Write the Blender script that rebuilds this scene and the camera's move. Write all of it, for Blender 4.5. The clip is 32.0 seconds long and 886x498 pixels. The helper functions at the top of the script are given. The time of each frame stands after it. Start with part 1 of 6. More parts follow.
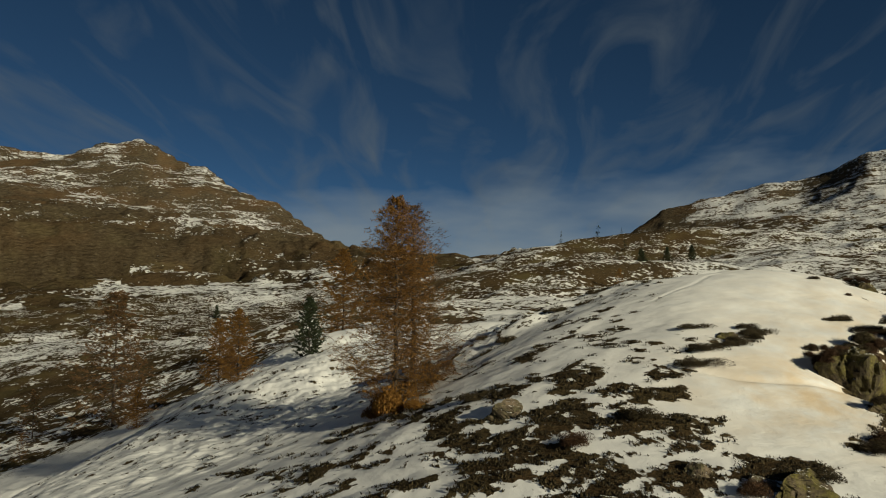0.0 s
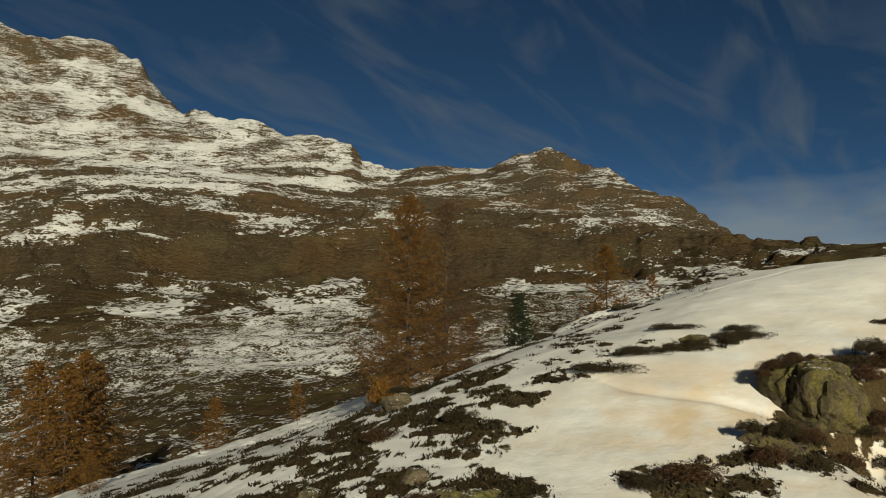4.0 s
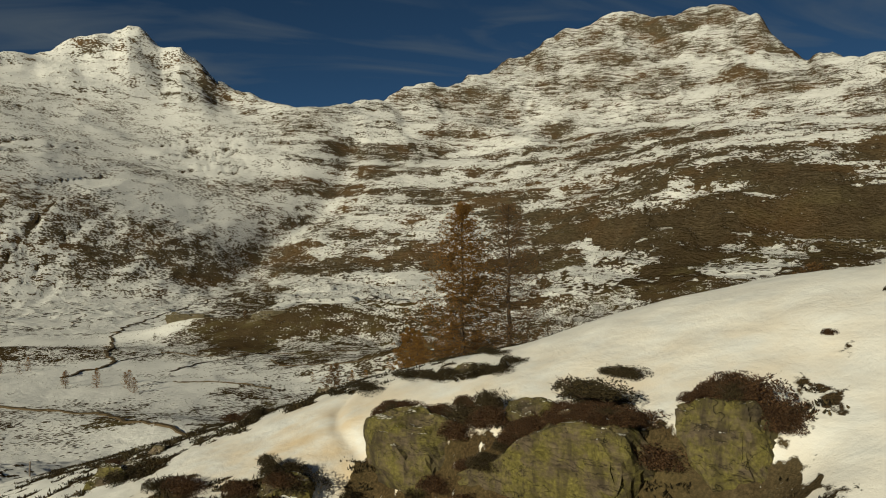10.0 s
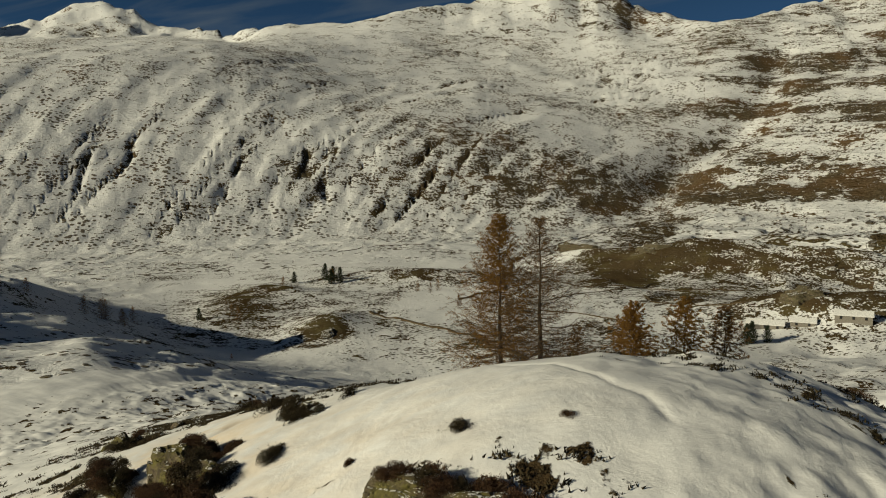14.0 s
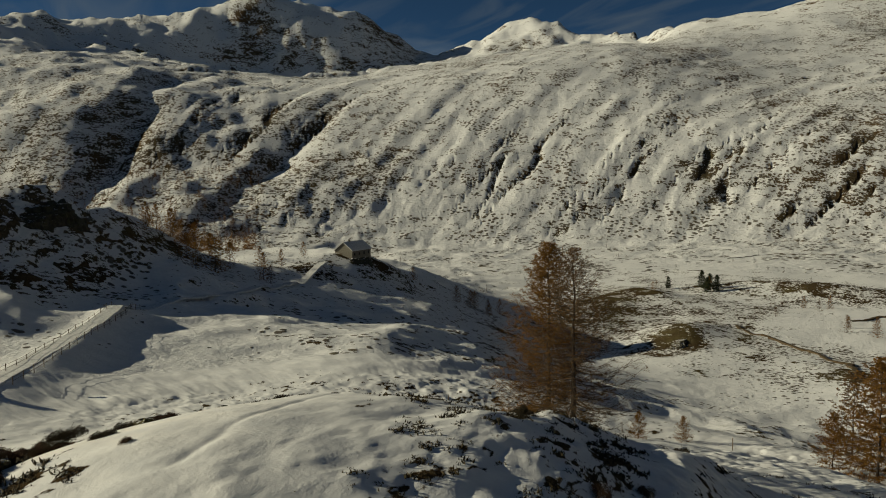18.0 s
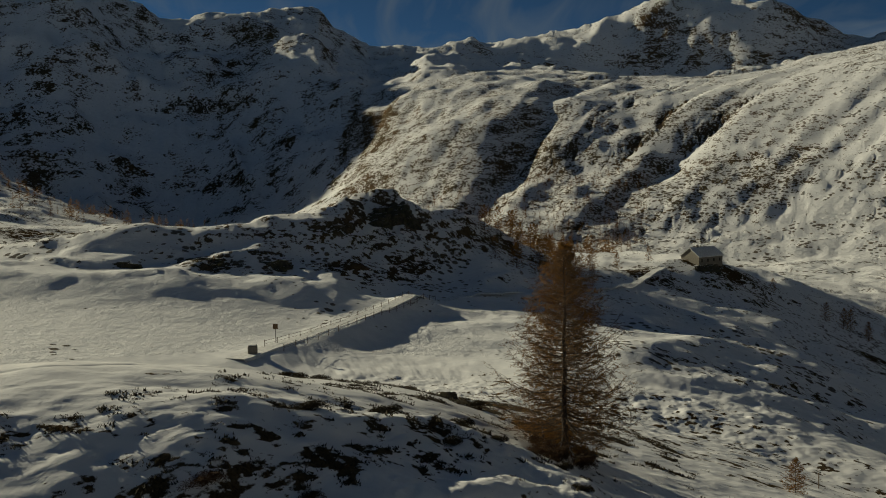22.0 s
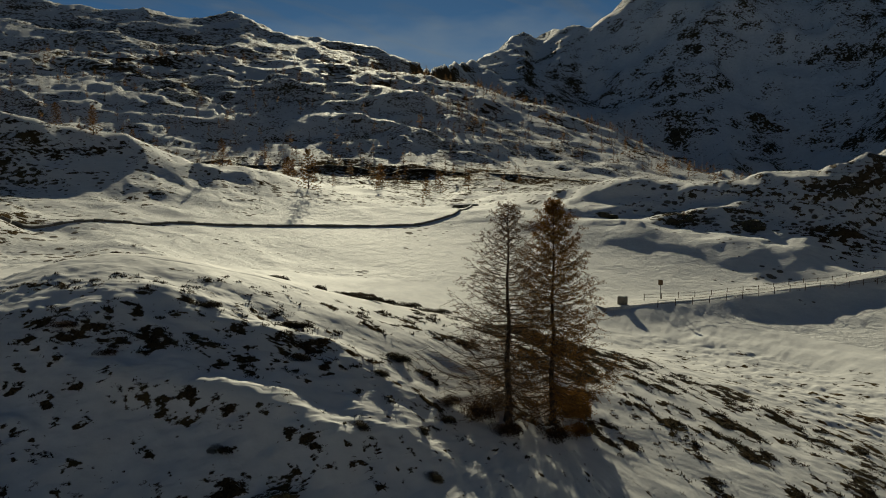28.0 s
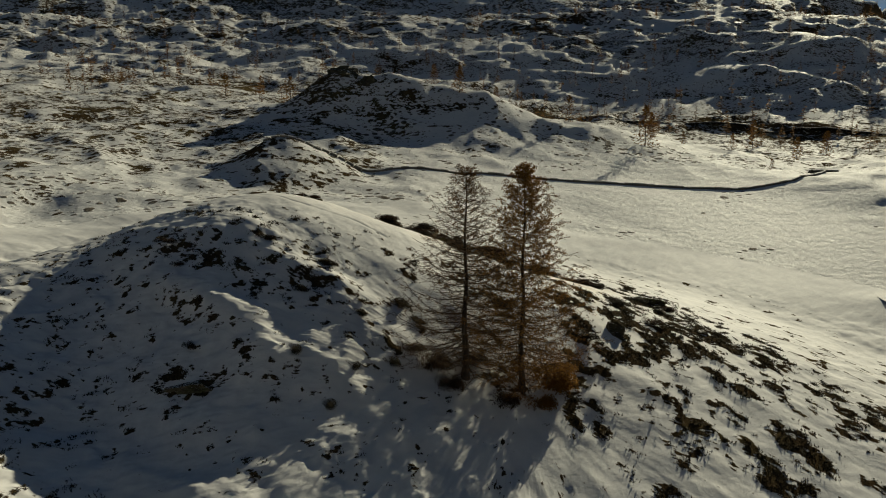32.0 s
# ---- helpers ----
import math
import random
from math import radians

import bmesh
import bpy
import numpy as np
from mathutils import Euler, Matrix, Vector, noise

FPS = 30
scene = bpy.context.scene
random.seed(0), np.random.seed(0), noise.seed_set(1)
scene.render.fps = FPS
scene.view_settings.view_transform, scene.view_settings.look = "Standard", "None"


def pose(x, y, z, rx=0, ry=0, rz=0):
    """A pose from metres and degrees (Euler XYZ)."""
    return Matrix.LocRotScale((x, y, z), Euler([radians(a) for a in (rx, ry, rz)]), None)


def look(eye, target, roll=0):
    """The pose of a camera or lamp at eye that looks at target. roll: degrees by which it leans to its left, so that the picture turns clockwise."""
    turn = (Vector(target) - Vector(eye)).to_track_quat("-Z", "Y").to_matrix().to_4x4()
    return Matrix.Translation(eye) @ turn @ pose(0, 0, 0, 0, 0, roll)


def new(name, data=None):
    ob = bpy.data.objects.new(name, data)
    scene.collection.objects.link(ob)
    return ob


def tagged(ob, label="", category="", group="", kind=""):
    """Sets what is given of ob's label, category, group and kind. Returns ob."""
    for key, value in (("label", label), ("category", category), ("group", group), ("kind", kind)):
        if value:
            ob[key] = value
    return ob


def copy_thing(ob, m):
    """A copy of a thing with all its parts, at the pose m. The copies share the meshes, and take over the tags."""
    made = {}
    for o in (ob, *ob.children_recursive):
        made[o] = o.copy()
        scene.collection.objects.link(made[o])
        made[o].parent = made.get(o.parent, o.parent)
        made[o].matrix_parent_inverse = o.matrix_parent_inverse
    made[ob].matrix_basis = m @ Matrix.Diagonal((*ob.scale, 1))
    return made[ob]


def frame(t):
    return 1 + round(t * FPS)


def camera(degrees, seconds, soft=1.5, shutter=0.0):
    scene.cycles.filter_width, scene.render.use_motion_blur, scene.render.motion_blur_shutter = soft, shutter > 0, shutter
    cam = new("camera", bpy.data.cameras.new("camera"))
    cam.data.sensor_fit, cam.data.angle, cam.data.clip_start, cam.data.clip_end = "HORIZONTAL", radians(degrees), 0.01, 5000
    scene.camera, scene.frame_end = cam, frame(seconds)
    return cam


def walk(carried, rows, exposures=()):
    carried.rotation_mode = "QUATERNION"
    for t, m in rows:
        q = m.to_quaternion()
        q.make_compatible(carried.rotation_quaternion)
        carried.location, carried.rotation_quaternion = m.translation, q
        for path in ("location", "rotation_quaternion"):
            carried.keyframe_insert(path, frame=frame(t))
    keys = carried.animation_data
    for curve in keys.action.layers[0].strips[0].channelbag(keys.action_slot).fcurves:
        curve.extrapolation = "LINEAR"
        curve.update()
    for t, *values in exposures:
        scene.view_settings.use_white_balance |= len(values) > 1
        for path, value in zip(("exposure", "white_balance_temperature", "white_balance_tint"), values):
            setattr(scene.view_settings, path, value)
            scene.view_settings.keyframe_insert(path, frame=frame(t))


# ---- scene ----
cam = camera(62.2, 32.0, soft=1.0)
PATH = [
    (0, (3.93, -46.52, 6.17), (3.09, -6.65, 9.34), 0.23),
    (0.5, (7.21, -46.36, 6.14), (4.42, -6.58, 9.30), 0.22),
    (1, (10.41, -45.97, 6.09), (5.13, -6.44, 9.26), 0.26),
    (1.5, (13.61, -45.30, 6.04), (5.48, -6.26, 9.18), 0.35),
    (2, (16.76, -44.36, 6.02), (5.63, -6.06, 9.13), 0.42),
    (2.5, (19.74, -43.39, 6.07), (5.74, -6.05, 9.12), 0.42),
    (3, (22.69, -42.28, 6.11), (5.97, -6.07, 9.11), 0.49),
    (3.5, (25.53, -40.98, 6.16), (6.25, -6.06, 9.09), 0.56),
    (5.5, (36.09, -34.41, 6.45), (8.02, -6.05, 9.19), 0.50),
    (6, (38.39, -32.20, 6.50), (8.44, -5.83, 9.19), 0.43),
    (6.5, (40.50, -29.85, 6.56), (8.82, -5.58, 9.20), 0.33),
    (7, (42.48, -27.39, 6.60), (9.19, -5.37, 9.20), 0.22),
    (7.5, (44.30, -24.81, 6.76), (9.59, -5.08, 9.27), 0.12),
    (8, (45.93, -22.15, 7.27), (9.95, -4.80, 9.40), 0.12),
    (8.5, (47.53, -19.40, 7.83), (10.44, -4.54, 9.52), 0.09),
    (9, (48.82, -16.55, 8.33), (10.80, -4.18, 9.59), 0.11),
    (9.5, (49.93, -13.56, 8.84), (11.14, -3.83, 9.71), 0.05),
    (10, (50.77, -10.44, 9.46), (11.40, -3.41, 9.85), -0.03),
    (10.5, (51.50, -7.30, 10.15), (11.73, -2.99, 10.04), -0.13),
    (11, (51.97, -4.05, 10.86), (12.01, -2.51, 10.25), -0.24),
    (11.5, (52.20, -0.79, 11.57), (12.23, -2.04, 10.48), -0.28),
    (12, (52.21, 2.51, 12.31), (12.44, -1.52, 10.74), -0.34),
    (12.5, (51.93, 5.82, 13.13), (12.57, -0.98, 11.03), -0.40),
    (13, (51.41, 9.14, 13.95), (12.66, -0.41, 11.33), -0.51),
    (13.5, (50.73, 12.42, 14.76), (12.77, 0.18, 11.65), -0.57),
    (14, (49.66, 15.63, 15.45), (12.69, 0.76, 11.91), -0.69),
    (14.5, (48.31, 18.62, 15.81), (12.51, 1.19, 12.05), -0.72),
    (15, (46.72, 21.57, 15.92), (12.25, 1.62, 12.15), -0.77),
    (15.5, (45.12, 24.50, 15.96), (12.18, 2.11, 12.24), -0.81),
    (17.5, (37.78, 33.78, 16.90), (12.11, 3.29, 13.48), -0.57),
    (18, (35.58, 35.61, 16.98), (11.74, 3.67, 13.68), -0.53),
    (18.5, (33.16, 37.36, 17.03), (11.31, 4.01, 13.83), -0.42),
    (19, (30.44, 38.98, 17.05), (10.79, 4.28, 13.90), -0.35),
    (19.5, (27.71, 40.42, 17.01), (10.30, 4.54, 13.92), -0.40),
    (20, (24.71, 41.70, 16.88), (9.82, 4.70, 13.83), -0.40),
    (20.5, (21.63, 42.68, 16.74), (9.31, 4.75, 13.73), -0.45),
    (21, (18.46, 43.50, 16.57), (8.84, 4.79, 13.61), -0.63),
    (21.5, (15.35, 44.01, 16.40), (8.44, 4.72, 13.48), -0.73),
    (22, (12.26, 44.35, 16.21), (8.07, 4.67, 13.38), -0.78),
    (22.5, (9.16, 44.78, 16.06), (7.69, 4.92, 12.98), -0.83),
    (23, (5.99, 45.03, 15.97), (7.27, 5.20, 12.51), -0.92),
    (23.5, (2.87, 44.99, 15.85), (6.92, 5.38, 12.00), -0.95),
    (24, (-0.19, 44.64, 15.75), (6.54, 5.45, 11.46), -0.92),
    (24.5, (-3.25, 44.12, 15.64), (6.19, 5.53, 10.96), -0.96),
    (25, (-6.24, 43.50, 15.57), (5.78, 5.69, 10.47), -0.94),
    (25.5, (-9.24, 42.70, 15.58), (5.35, 5.82, 10.34), -0.91),
    (27.5, (-20.21, 37.31, 15.44), (3.85, 5.72, 10.60), -0.72),
    (28, (-22.75, 35.53, 15.44), (3.43, 5.66, 10.70), -0.62),
    (28.5, (-25.13, 33.60, 15.47), (3.06, 5.61, 10.79), -0.52),
    (29, (-27.40, 31.55, 15.54), (2.67, 5.58, 10.91), -0.41),
    (29.5, (-29.68, 29.32, 15.57), (2.13, 5.56, 10.73), -0.32),
    (30, (-31.76, 26.95, 15.60), (1.58, 5.50, 10.24), -0.20),
    (30.5, (-33.53, 24.37, 15.59), (1.17, 5.39, 9.64), -0.14),
    (31, (-35.14, 21.65, 15.59), (0.73, 5.21, 9.02), -0.12),
    (31.5, (-36.53, 18.83, 15.62), (0.35, 5.02, 8.65), -0.06),
    (32, (-37.85, 16.00, 15.70), (-0.10, 4.78, 8.70), 0.00),
]
walk(cam, [(t, look(eye, target, roll)) for t, eye, target, roll in PATH])

# ---------------------------------------------------------------- light
SUN_AZ, SUN_EL = 226.0, 19.0          # degrees, counter-clockwise from +y
world = bpy.data.worlds.new("sky")
scene.world = world
world.use_nodes = True
wn, wl = world.node_tree.nodes, world.node_tree.links
wn.clear()
w_out = wn.new("ShaderNodeOutputWorld")
w_bg = wn.new("ShaderNodeBackground")
w_sky = wn.new("ShaderNodeTexSky")
w_sky.sky_type = "NISHITA"
w_sky.sun_disc = False
w_sky.sun_elevation = radians(SUN_EL)
w_sky.sun_rotation = radians(360 - SUN_AZ)
w_sky.altitude = 2600
w_sky.air_density, w_sky.dust_density, w_sky.ozone_density = 0.36, 0.1, 1.3
w_bg.inputs["Strength"].default_value = 0.040
# thin cirrus streaks drawn out of stretched noise
w_tc = wn.new("ShaderNodeTexCoord")
w_sep = wn.new("ShaderNodeSeparateXYZ")
wl.new(w_tc.outputs["Generated"], w_sep.inputs[0])
w_up = wn.new("ShaderNodeMath"); w_up.operation = "ADD"; w_up.inputs[1].default_value = 0.16
wl.new(w_sep.outputs["Z"], w_up.inputs[0])
w_dx = wn.new("ShaderNodeMath"); w_dx.operation = "DIVIDE"
w_dy = wn.new("ShaderNodeMath"); w_dy.operation = "DIVIDE"
wl.new(w_sep.outputs["X"], w_dx.inputs[0]); wl.new(w_up.outputs[0], w_dx.inputs[1])
wl.new(w_sep.outputs["Y"], w_dy.inputs[0]); wl.new(w_up.outputs[0], w_dy.inputs[1])
w_com = wn.new("ShaderNodeCombineXYZ")
wl.new(w_dx.outputs[0], w_com.inputs["X"]); wl.new(w_dy.outputs[0], w_com.inputs["Y"])
w_map = wn.new("ShaderNodeMapping")
w_map.inputs["Rotation"].default_value = (0, 0, radians(-12))
w_map.inputs["Scale"].default_value = (2.8, 0.75, 1)
wl.new(w_com.outputs[0], w_map.inputs["Vector"])
w_noise = wn.new("ShaderNodeTexNoise")
w_noise.inputs["Scale"].default_value = 1.5
w_noise.inputs["Detail"].default_value = 5
w_noise.inputs["Roughness"].default_value = 0.5
w_noise.inputs["Distortion"].default_value = 1.3
wl.new(w_map.outputs[0], w_noise.inputs["Vector"])
w_thin = wn.new("ShaderNodeMapRange")
w_thin.inputs["From Min"].default_value, w_thin.inputs["From Max"].default_value = 0.47, 0.80
w_thin.inputs["To Max"].default_value = 0.5
wl.new(w_noise.outputs["Fac"], w_thin.inputs["Value"])
w_mix = wn.new("ShaderNodeMix"); w_mix.data_type = "RGBA"
w_mix.inputs["B"].default_value = (2.6, 3.1, 3.3, 1)
# a low bank of cloud along the horizon
w_bank = wn.new("ShaderNodeTexNoise")
w_bank.inputs["Scale"].default_value, w_bank.inputs["Detail"].default_value = 5.0, 4
w_flat = wn.new("ShaderNodeMapping"); w_flat.inputs["Scale"].default_value = (1, 1, 3)
wl.new(w_tc.outputs["Generated"], w_flat.inputs["Vector"]); wl.new(w_flat.outputs[0], w_bank.inputs["Vector"])
w_edge = wn.new("ShaderNodeMath"); w_edge.operation = "MULTIPLY_ADD"; w_edge.inputs[1].default_value = 0.22; w_edge.inputs[2].default_value = -0.002
wl.new(w_bank.outputs["Fac"], w_edge.inputs[0])
w_under = wn.new("ShaderNodeMath"); w_under.operation = "SUBTRACT"
wl.new(w_edge.outputs[0], w_under.inputs[0]); wl.new(w_sep.outputs["Z"], w_under.inputs[1])
w_low = wn.new("ShaderNodeMapRange")
w_low.inputs["From Min"].default_value, w_low.inputs["From Max"].default_value = -0.07, 0.03
w_low.inputs["To Max"].default_value = 0.75
wl.new(w_under.outputs[0], w_low.inputs["Value"])
wl.new(w_thin.outputs[0], w_mix.inputs["Factor"])
w_mix2 = wn.new("ShaderNodeMix"); w_mix2.data_type = "RGBA"
w_mix2.inputs["B"].default_value = (5.0, 5.9, 6.2, 1)
wl.new(w_low.outputs[0], w_mix2.inputs["Factor"]); wl.new(w_mix.outputs["Result"], w_mix2.inputs["A"])
w_tint = wn.new("ShaderNodeMix"); w_tint.data_type = "RGBA"; w_tint.blend_type = "MULTIPLY"
w_tint.inputs["Factor"].default_value = 1.0
w_tint.inputs["B"].default_value = (0.62, 0.98, 1.0, 1)
wl.new(w_sky.outputs[0], w_tint.inputs["A"]); wl.new(w_tint.outputs["Result"], w_mix.inputs["A"])
wl.new(w_mix2.outputs["Result"], w_bg.inputs["Color"])
wl.new(w_bg.outputs[0], w_out.inputs["Surface"])

sun_data = bpy.data.lights.new("sun", "SUN")
sun_data.energy, sun_data.angle, sun_data.color = 4.6, radians(0.53), (1.0, 0.93, 0.67)
sun = new("sun", sun_data)
s_dir = Vector((-math.sin(radians(SUN_AZ)) * math.cos(radians(SUN_EL)), math.cos(radians(SUN_AZ)) * math.cos(radians(SUN_EL)), math.sin(radians(SUN_EL))))
sun.matrix_world = look(s_dir * 300, (0, 0, 0))
scene.view_settings.exposure = 0.0


# ---------------------------------------------------------------- noise and terrain height
def lattice(ix, iy, seed):
    v = (ix.astype(np.int64) * 374761393 + iy.astype(np.int64) * 668265263 + seed * 1442695041) & 0xFFFFFFFF
    v = ((v ^ (v >> 13)) * 1274126177) & 0xFFFFFFFF
    return ((v ^ (v >> 16)) & 0xFFFF) / 32767.5 - 1.0


def smooth_noise(x, y, size, seed=0):
    """Smooth noise from -1 to 1 with lumps of about that size in metres."""
    x, y = np.asarray(x, float) / size, np.asarray(y, float) / size
    ix, iy = np.floor(x), np.floor(y)
    fx, fy = x - ix, y - iy
    fx, fy = fx * fx * fx * (fx * (fx * 6 - 15) + 10), fy * fy * fy * (fy * (fy * 6 - 15) + 10)
    a, b = lattice(ix, iy, seed), lattice(ix + 1, iy, seed)
    c, d = lattice(ix, iy + 1, seed), lattice(ix + 1, iy + 1, seed)
    return (a * (1 - fx) + b * fx) * (1 - fy) + (c * (1 - fx) + d * fx) * fy


def fractal(x, y, size, octaves, seed=0, gain=0.5):
    total, amp = 0.0, 1.0
    for k in range(octaves):
        ca, sa = math.cos(0.7 * k), math.sin(0.7 * k)
        total = total + amp * smooth_noise(ca * x - sa * y, sa * x + ca * y, size / 2**k, seed + 17 * k)
        amp *= gain
    return total


def step(v, a, b):
    u = np.clip((v - a) / (b - a), 0, 1)
    return u * u * (3 - 2 * u)


# Heights at every 15 degrees, counter-clockwise from +y, on five rings round the two larches
RING_A = (60, 1, 0, -6, -13, -16, -18, -18, -18, -17, -15, -12, -10, -10, -9, -7, -5, -3, 1, 3, 3, 2, 2, 2, 2)
RING_B = (115, 4, 0, -12, -19, -24, -31, -33, -34, -32, -27, -18, -11, -9, -7, -4, -2, 1, 4, 6, 6, 6, 6, 6, 5)
RING_C = (190, 9, -4, -14, -24, -30, -39, -46, -48, -48, -40, -24, -12, -6, -1, 2, 4, 8, 14, 14, 14, 14, 14, 12, 11)
RING_D = (320, 18, -6, -12, -25, -35, -48, -52, -52, -52, -55, -20, -14, -18, -4, 2, 7, 11, 22, 28, 30, 30, 30, 28, 24)
RING_E = (560, 38, 12, 4, -10, -20, -48, -52, -54, -54, -58, -50, -40, -40, -12, 28, 71, 75, 73, 67, 60, 60, 60, 58, 50)
# azimuth, distance, height: the foot of the mountains with the crest of the near southern spur
FOOT = ((0, 700, 52), (15, 905, 46), (30, 890, 36), (45, 890, 28), (60, 880, 30), (75, 1000, -20), (90, 1000, -40), (100, 1000, -46), (108, 960, -48), (120, 900, -52),
        (135, 850, -58), (150, 850, -56), (165, 850, -50), (180, 900, -50), (192, 900, -50), (198, 800, -22), (205, 830, 25), (212, 840, 76), (220, 800, 104),
        (226, 740, 108), (240, 740, 121), (255, 740, 115), (280, 740, 108), (310, 900, 100), (330, 900, 95), (345, 800, 62))
# the top of the brown cliff band, then the middle slopes
SLOPE = ((0, 800, 62), (10, 1010, 84), (30, 1010, 105), (45, 1010, 98), (60, 990, 98), (72, 1150, 40), (90, 1400, 40), (98, 1330, 62), (108, 1270, 100), (120, 1210, 106),
         (135, 1150, 90), (150, 1150, 70), (165, 1150, 50), (175, 1150, 20), (183, 1200, -60), (198, 1300, -60), (212, 1300, 10), (220, 910, 110), (226, 800, 108), (240, 800, 120),
         (255, 850, 112), (280, 850, 110), (310, 1000, 120), (330, 1100, 130), (345, 900, 75))
# the shelf below the high peaks
SHELF = ((0, 860, 67), (10, 1200, 102), (15, 1350, 165), (30, 1500, 215), (45, 1800, 320), (60, 2400, 480), (75, 2300, 390), (90, 1900, 260), (105, 2300, 440),
         (118, 1800, 300), (126, 1600, 300), (131, 1520, 284), (137, 1500, 268), (144, 1500, 252), (153, 1500, 214), (161, 1500, 226), (169, 1500, 214), (173, 1480, 186),
         (177, 1460, 142), (181, 1430, 66), (185, 1500, -30), (195, 2000, -20), (205, 1800, 0), (212, 1700, 20), (218, 1300, 60), (226, 900, 125), (240, 900, 142), (255, 950, 145),
         (280, 950, 150), (310, 1200, 185), (330, 1250, 180), (345, 1200, 110))
# azimuth and angle of the skyline above the level, in degrees
SKY_1 = ((4, 4.0), (9.8, 4.3), (11.1, 5.4), (12.7, 6.5), (15.3, 7.8), (17, 8.5), (19.7, 10.4), (22.3, 10.8), (24.1, 11.5), (26.8, 11.3), (29.5, 10.6), (32, 10.7),
         (34.7, 11), (37.3, 10.6), (39.4, 10.8), (40.3, 11.8), (43, 12.6), (46.3, 13), (51, 13.4), (53, 13.9), (54.7, 15.6), (56.1, 17), (58, 17.9), (63.6, 17.3),
         (66, 17.8), (69.4, 16.7), (72, 16.2), (73.3, 15.1), (76, 14.3), (78.4, 13.9), (83.5, 12.5), (87, 11.8), (91.5, 11.3), (94.4, 11.8), (96.3, 12.3), (97.4, 13),
         (98.5, 14.4), (100, 15.5), (101.3, 15.3), (102.7, 16.2), (103.6, 16.6), (105.5, 15.8), (107.7, 15), (109.5, 14.1), (111.6, 13.4), (115.8, 13))
SKY_2 = ((119.9, 12.4), (123.5, 12), (127.6, 11.0), (128.9, 10.8), (130, 11.2), (132.7, 11), (134.3, 12.2), (136.1, 12.6), (138.5, 12), (140.2, 11), (143.6, 9.9), (145.4, 10.4),
         (147.5, 12), (149.7, 13.2), (152.2, 14), (155, 14.4), (158.6, 13.9), (160.8, 13), (163.5, 12.1), (166.5, 11.8), (170, 11.7), (173, 12), (176.6, 11.7), (179.6, 11.5),
         (182.2, 12.6), (183.4, 13.8), (187, 14.4), (189.8, 13.6), (191.1, 13.3), (194.8, 13.2), (196, 14), (201, 15), (206.1, 12.9), (207, 12), (208.5, 10.9), (210, 10),
         (212.3, 9.6), (214.1, 8.7), (215, 9.1), (216.8, 8.3), (218.5, 7.3), (220.5, 7.2), (222, 7.4), (223.7, 8.1), (226.6, 9), (229.5, 9.3))
SKY_3 = ((231.8, 9.7), (234.3, 9.8), (237.3, 10.8), (241.7, 10.6), (246.4, 10.7), (252, 11), (262, 11.5), (275, 11), (290, 11), (310, 11.5), (329.8, 10.7), (332, 9.6),
         (334.2, 9), (336.7, 8.7), (340.2, 8), (343.8, 7), (346.2, 5.3), (348.3, 4.3), (350, 3.7), (352.4, 3.3), (355.9, 3.1), (359.4, 4.1))
SKY_DIST = ((0, 906), (8, 960), (11, 1500), (20, 1750), (39, 2300), (50, 2700), (58, 3500), (70, 3500), (84, 2700), (91, 2400), (97, 2800), (104, 3000), (112, 2700),
            (120, 2600), (127, 2700), (130, 3900), (140, 4200), (150, 4000), (160, 4000), (180, 3900), (205, 3700), (213, 3600), (217, 3400), (220, 2600), (222, 1250), (232, 1300), (250, 1300),
            (280, 1300), (310, 1300), (330, 1500), (345, 1500), (353, 1100))
NEAR_STEP = 12.0
NEAR = (
    -17.1, -14.5, -12.2, -10.3, -9.4, -9.0, -8.2, -6.9, -5.7,
    -18.3, -15.1, -11.6, -8.5, -6.5, -5.4, -5.1, -4.8, -4.2,
    -18.5, -14.4, -10.3, -6.6, -3.5, -1.6, -1.8, -2.4, -2.1,
    -16.7, -12.4, -8.5, -4.9, -1.1, 2.3, 1.3, 0.4, 0.8,
    -14.7, -10.6, -7.1, -4.2, -0.1, 6.4, 6.1, 4.3, 3.8,
    -16.8, -10.9, -6.0, -3.2, 0.2, 6.7, 9.9, 9.0, 5.1,
    -19.2, -11.6, -4.0, -0.4, 0.6, 2.8, 6.3, 6.2, 2.5,
    -18.8, -11.5, -2.8, 1.8, 2.0, 2.2, 3.1, 2.7, 0.9,
    -17.5, -11.1, -4.3, 0.8, 2.3, 2.1, 1.7, 1.2, 0.1,
)


def around(az, table, column, soft=0.0):
    if soft:
        return sum(around(az + d * soft, table, column) * w for d, w in ((-1, 0.1), (-0.6, 0.2), (-0.2, 0.2), (0.2, 0.2), (0.6, 0.2), (1, 0.1)))
    pts = sorted(table)
    xs = np.array([p[0] - 360 for p in pts[-3:]] + [p[0] for p in pts] + [p[0] + 360 for p in pts[:3]], float)
    ys = np.array([p[column] for p in pts[-3:]] + [p[column] for p in pts] + [p[column] for p in pts[:3]], float)
    return np.interp(az % 360, xs, ys)


def ring(az, table):
    v = np.array(table[1:], float)
    u = (az % 360) / 15.0
    i = np.floor(u).astype(int)
    f = u - i
    p0, p1, p2, p3 = v[(i - 1) % 24], v[i % 24], v[(i + 1) % 24], v[(i + 2) % 24]
    return p1 + 0.5 * f * (p2 - p0 + f * (2 * p0 - 5 * p1 + 4 * p2 - p3 + f * (3 * (p1 - p2) + p3 - p0)))


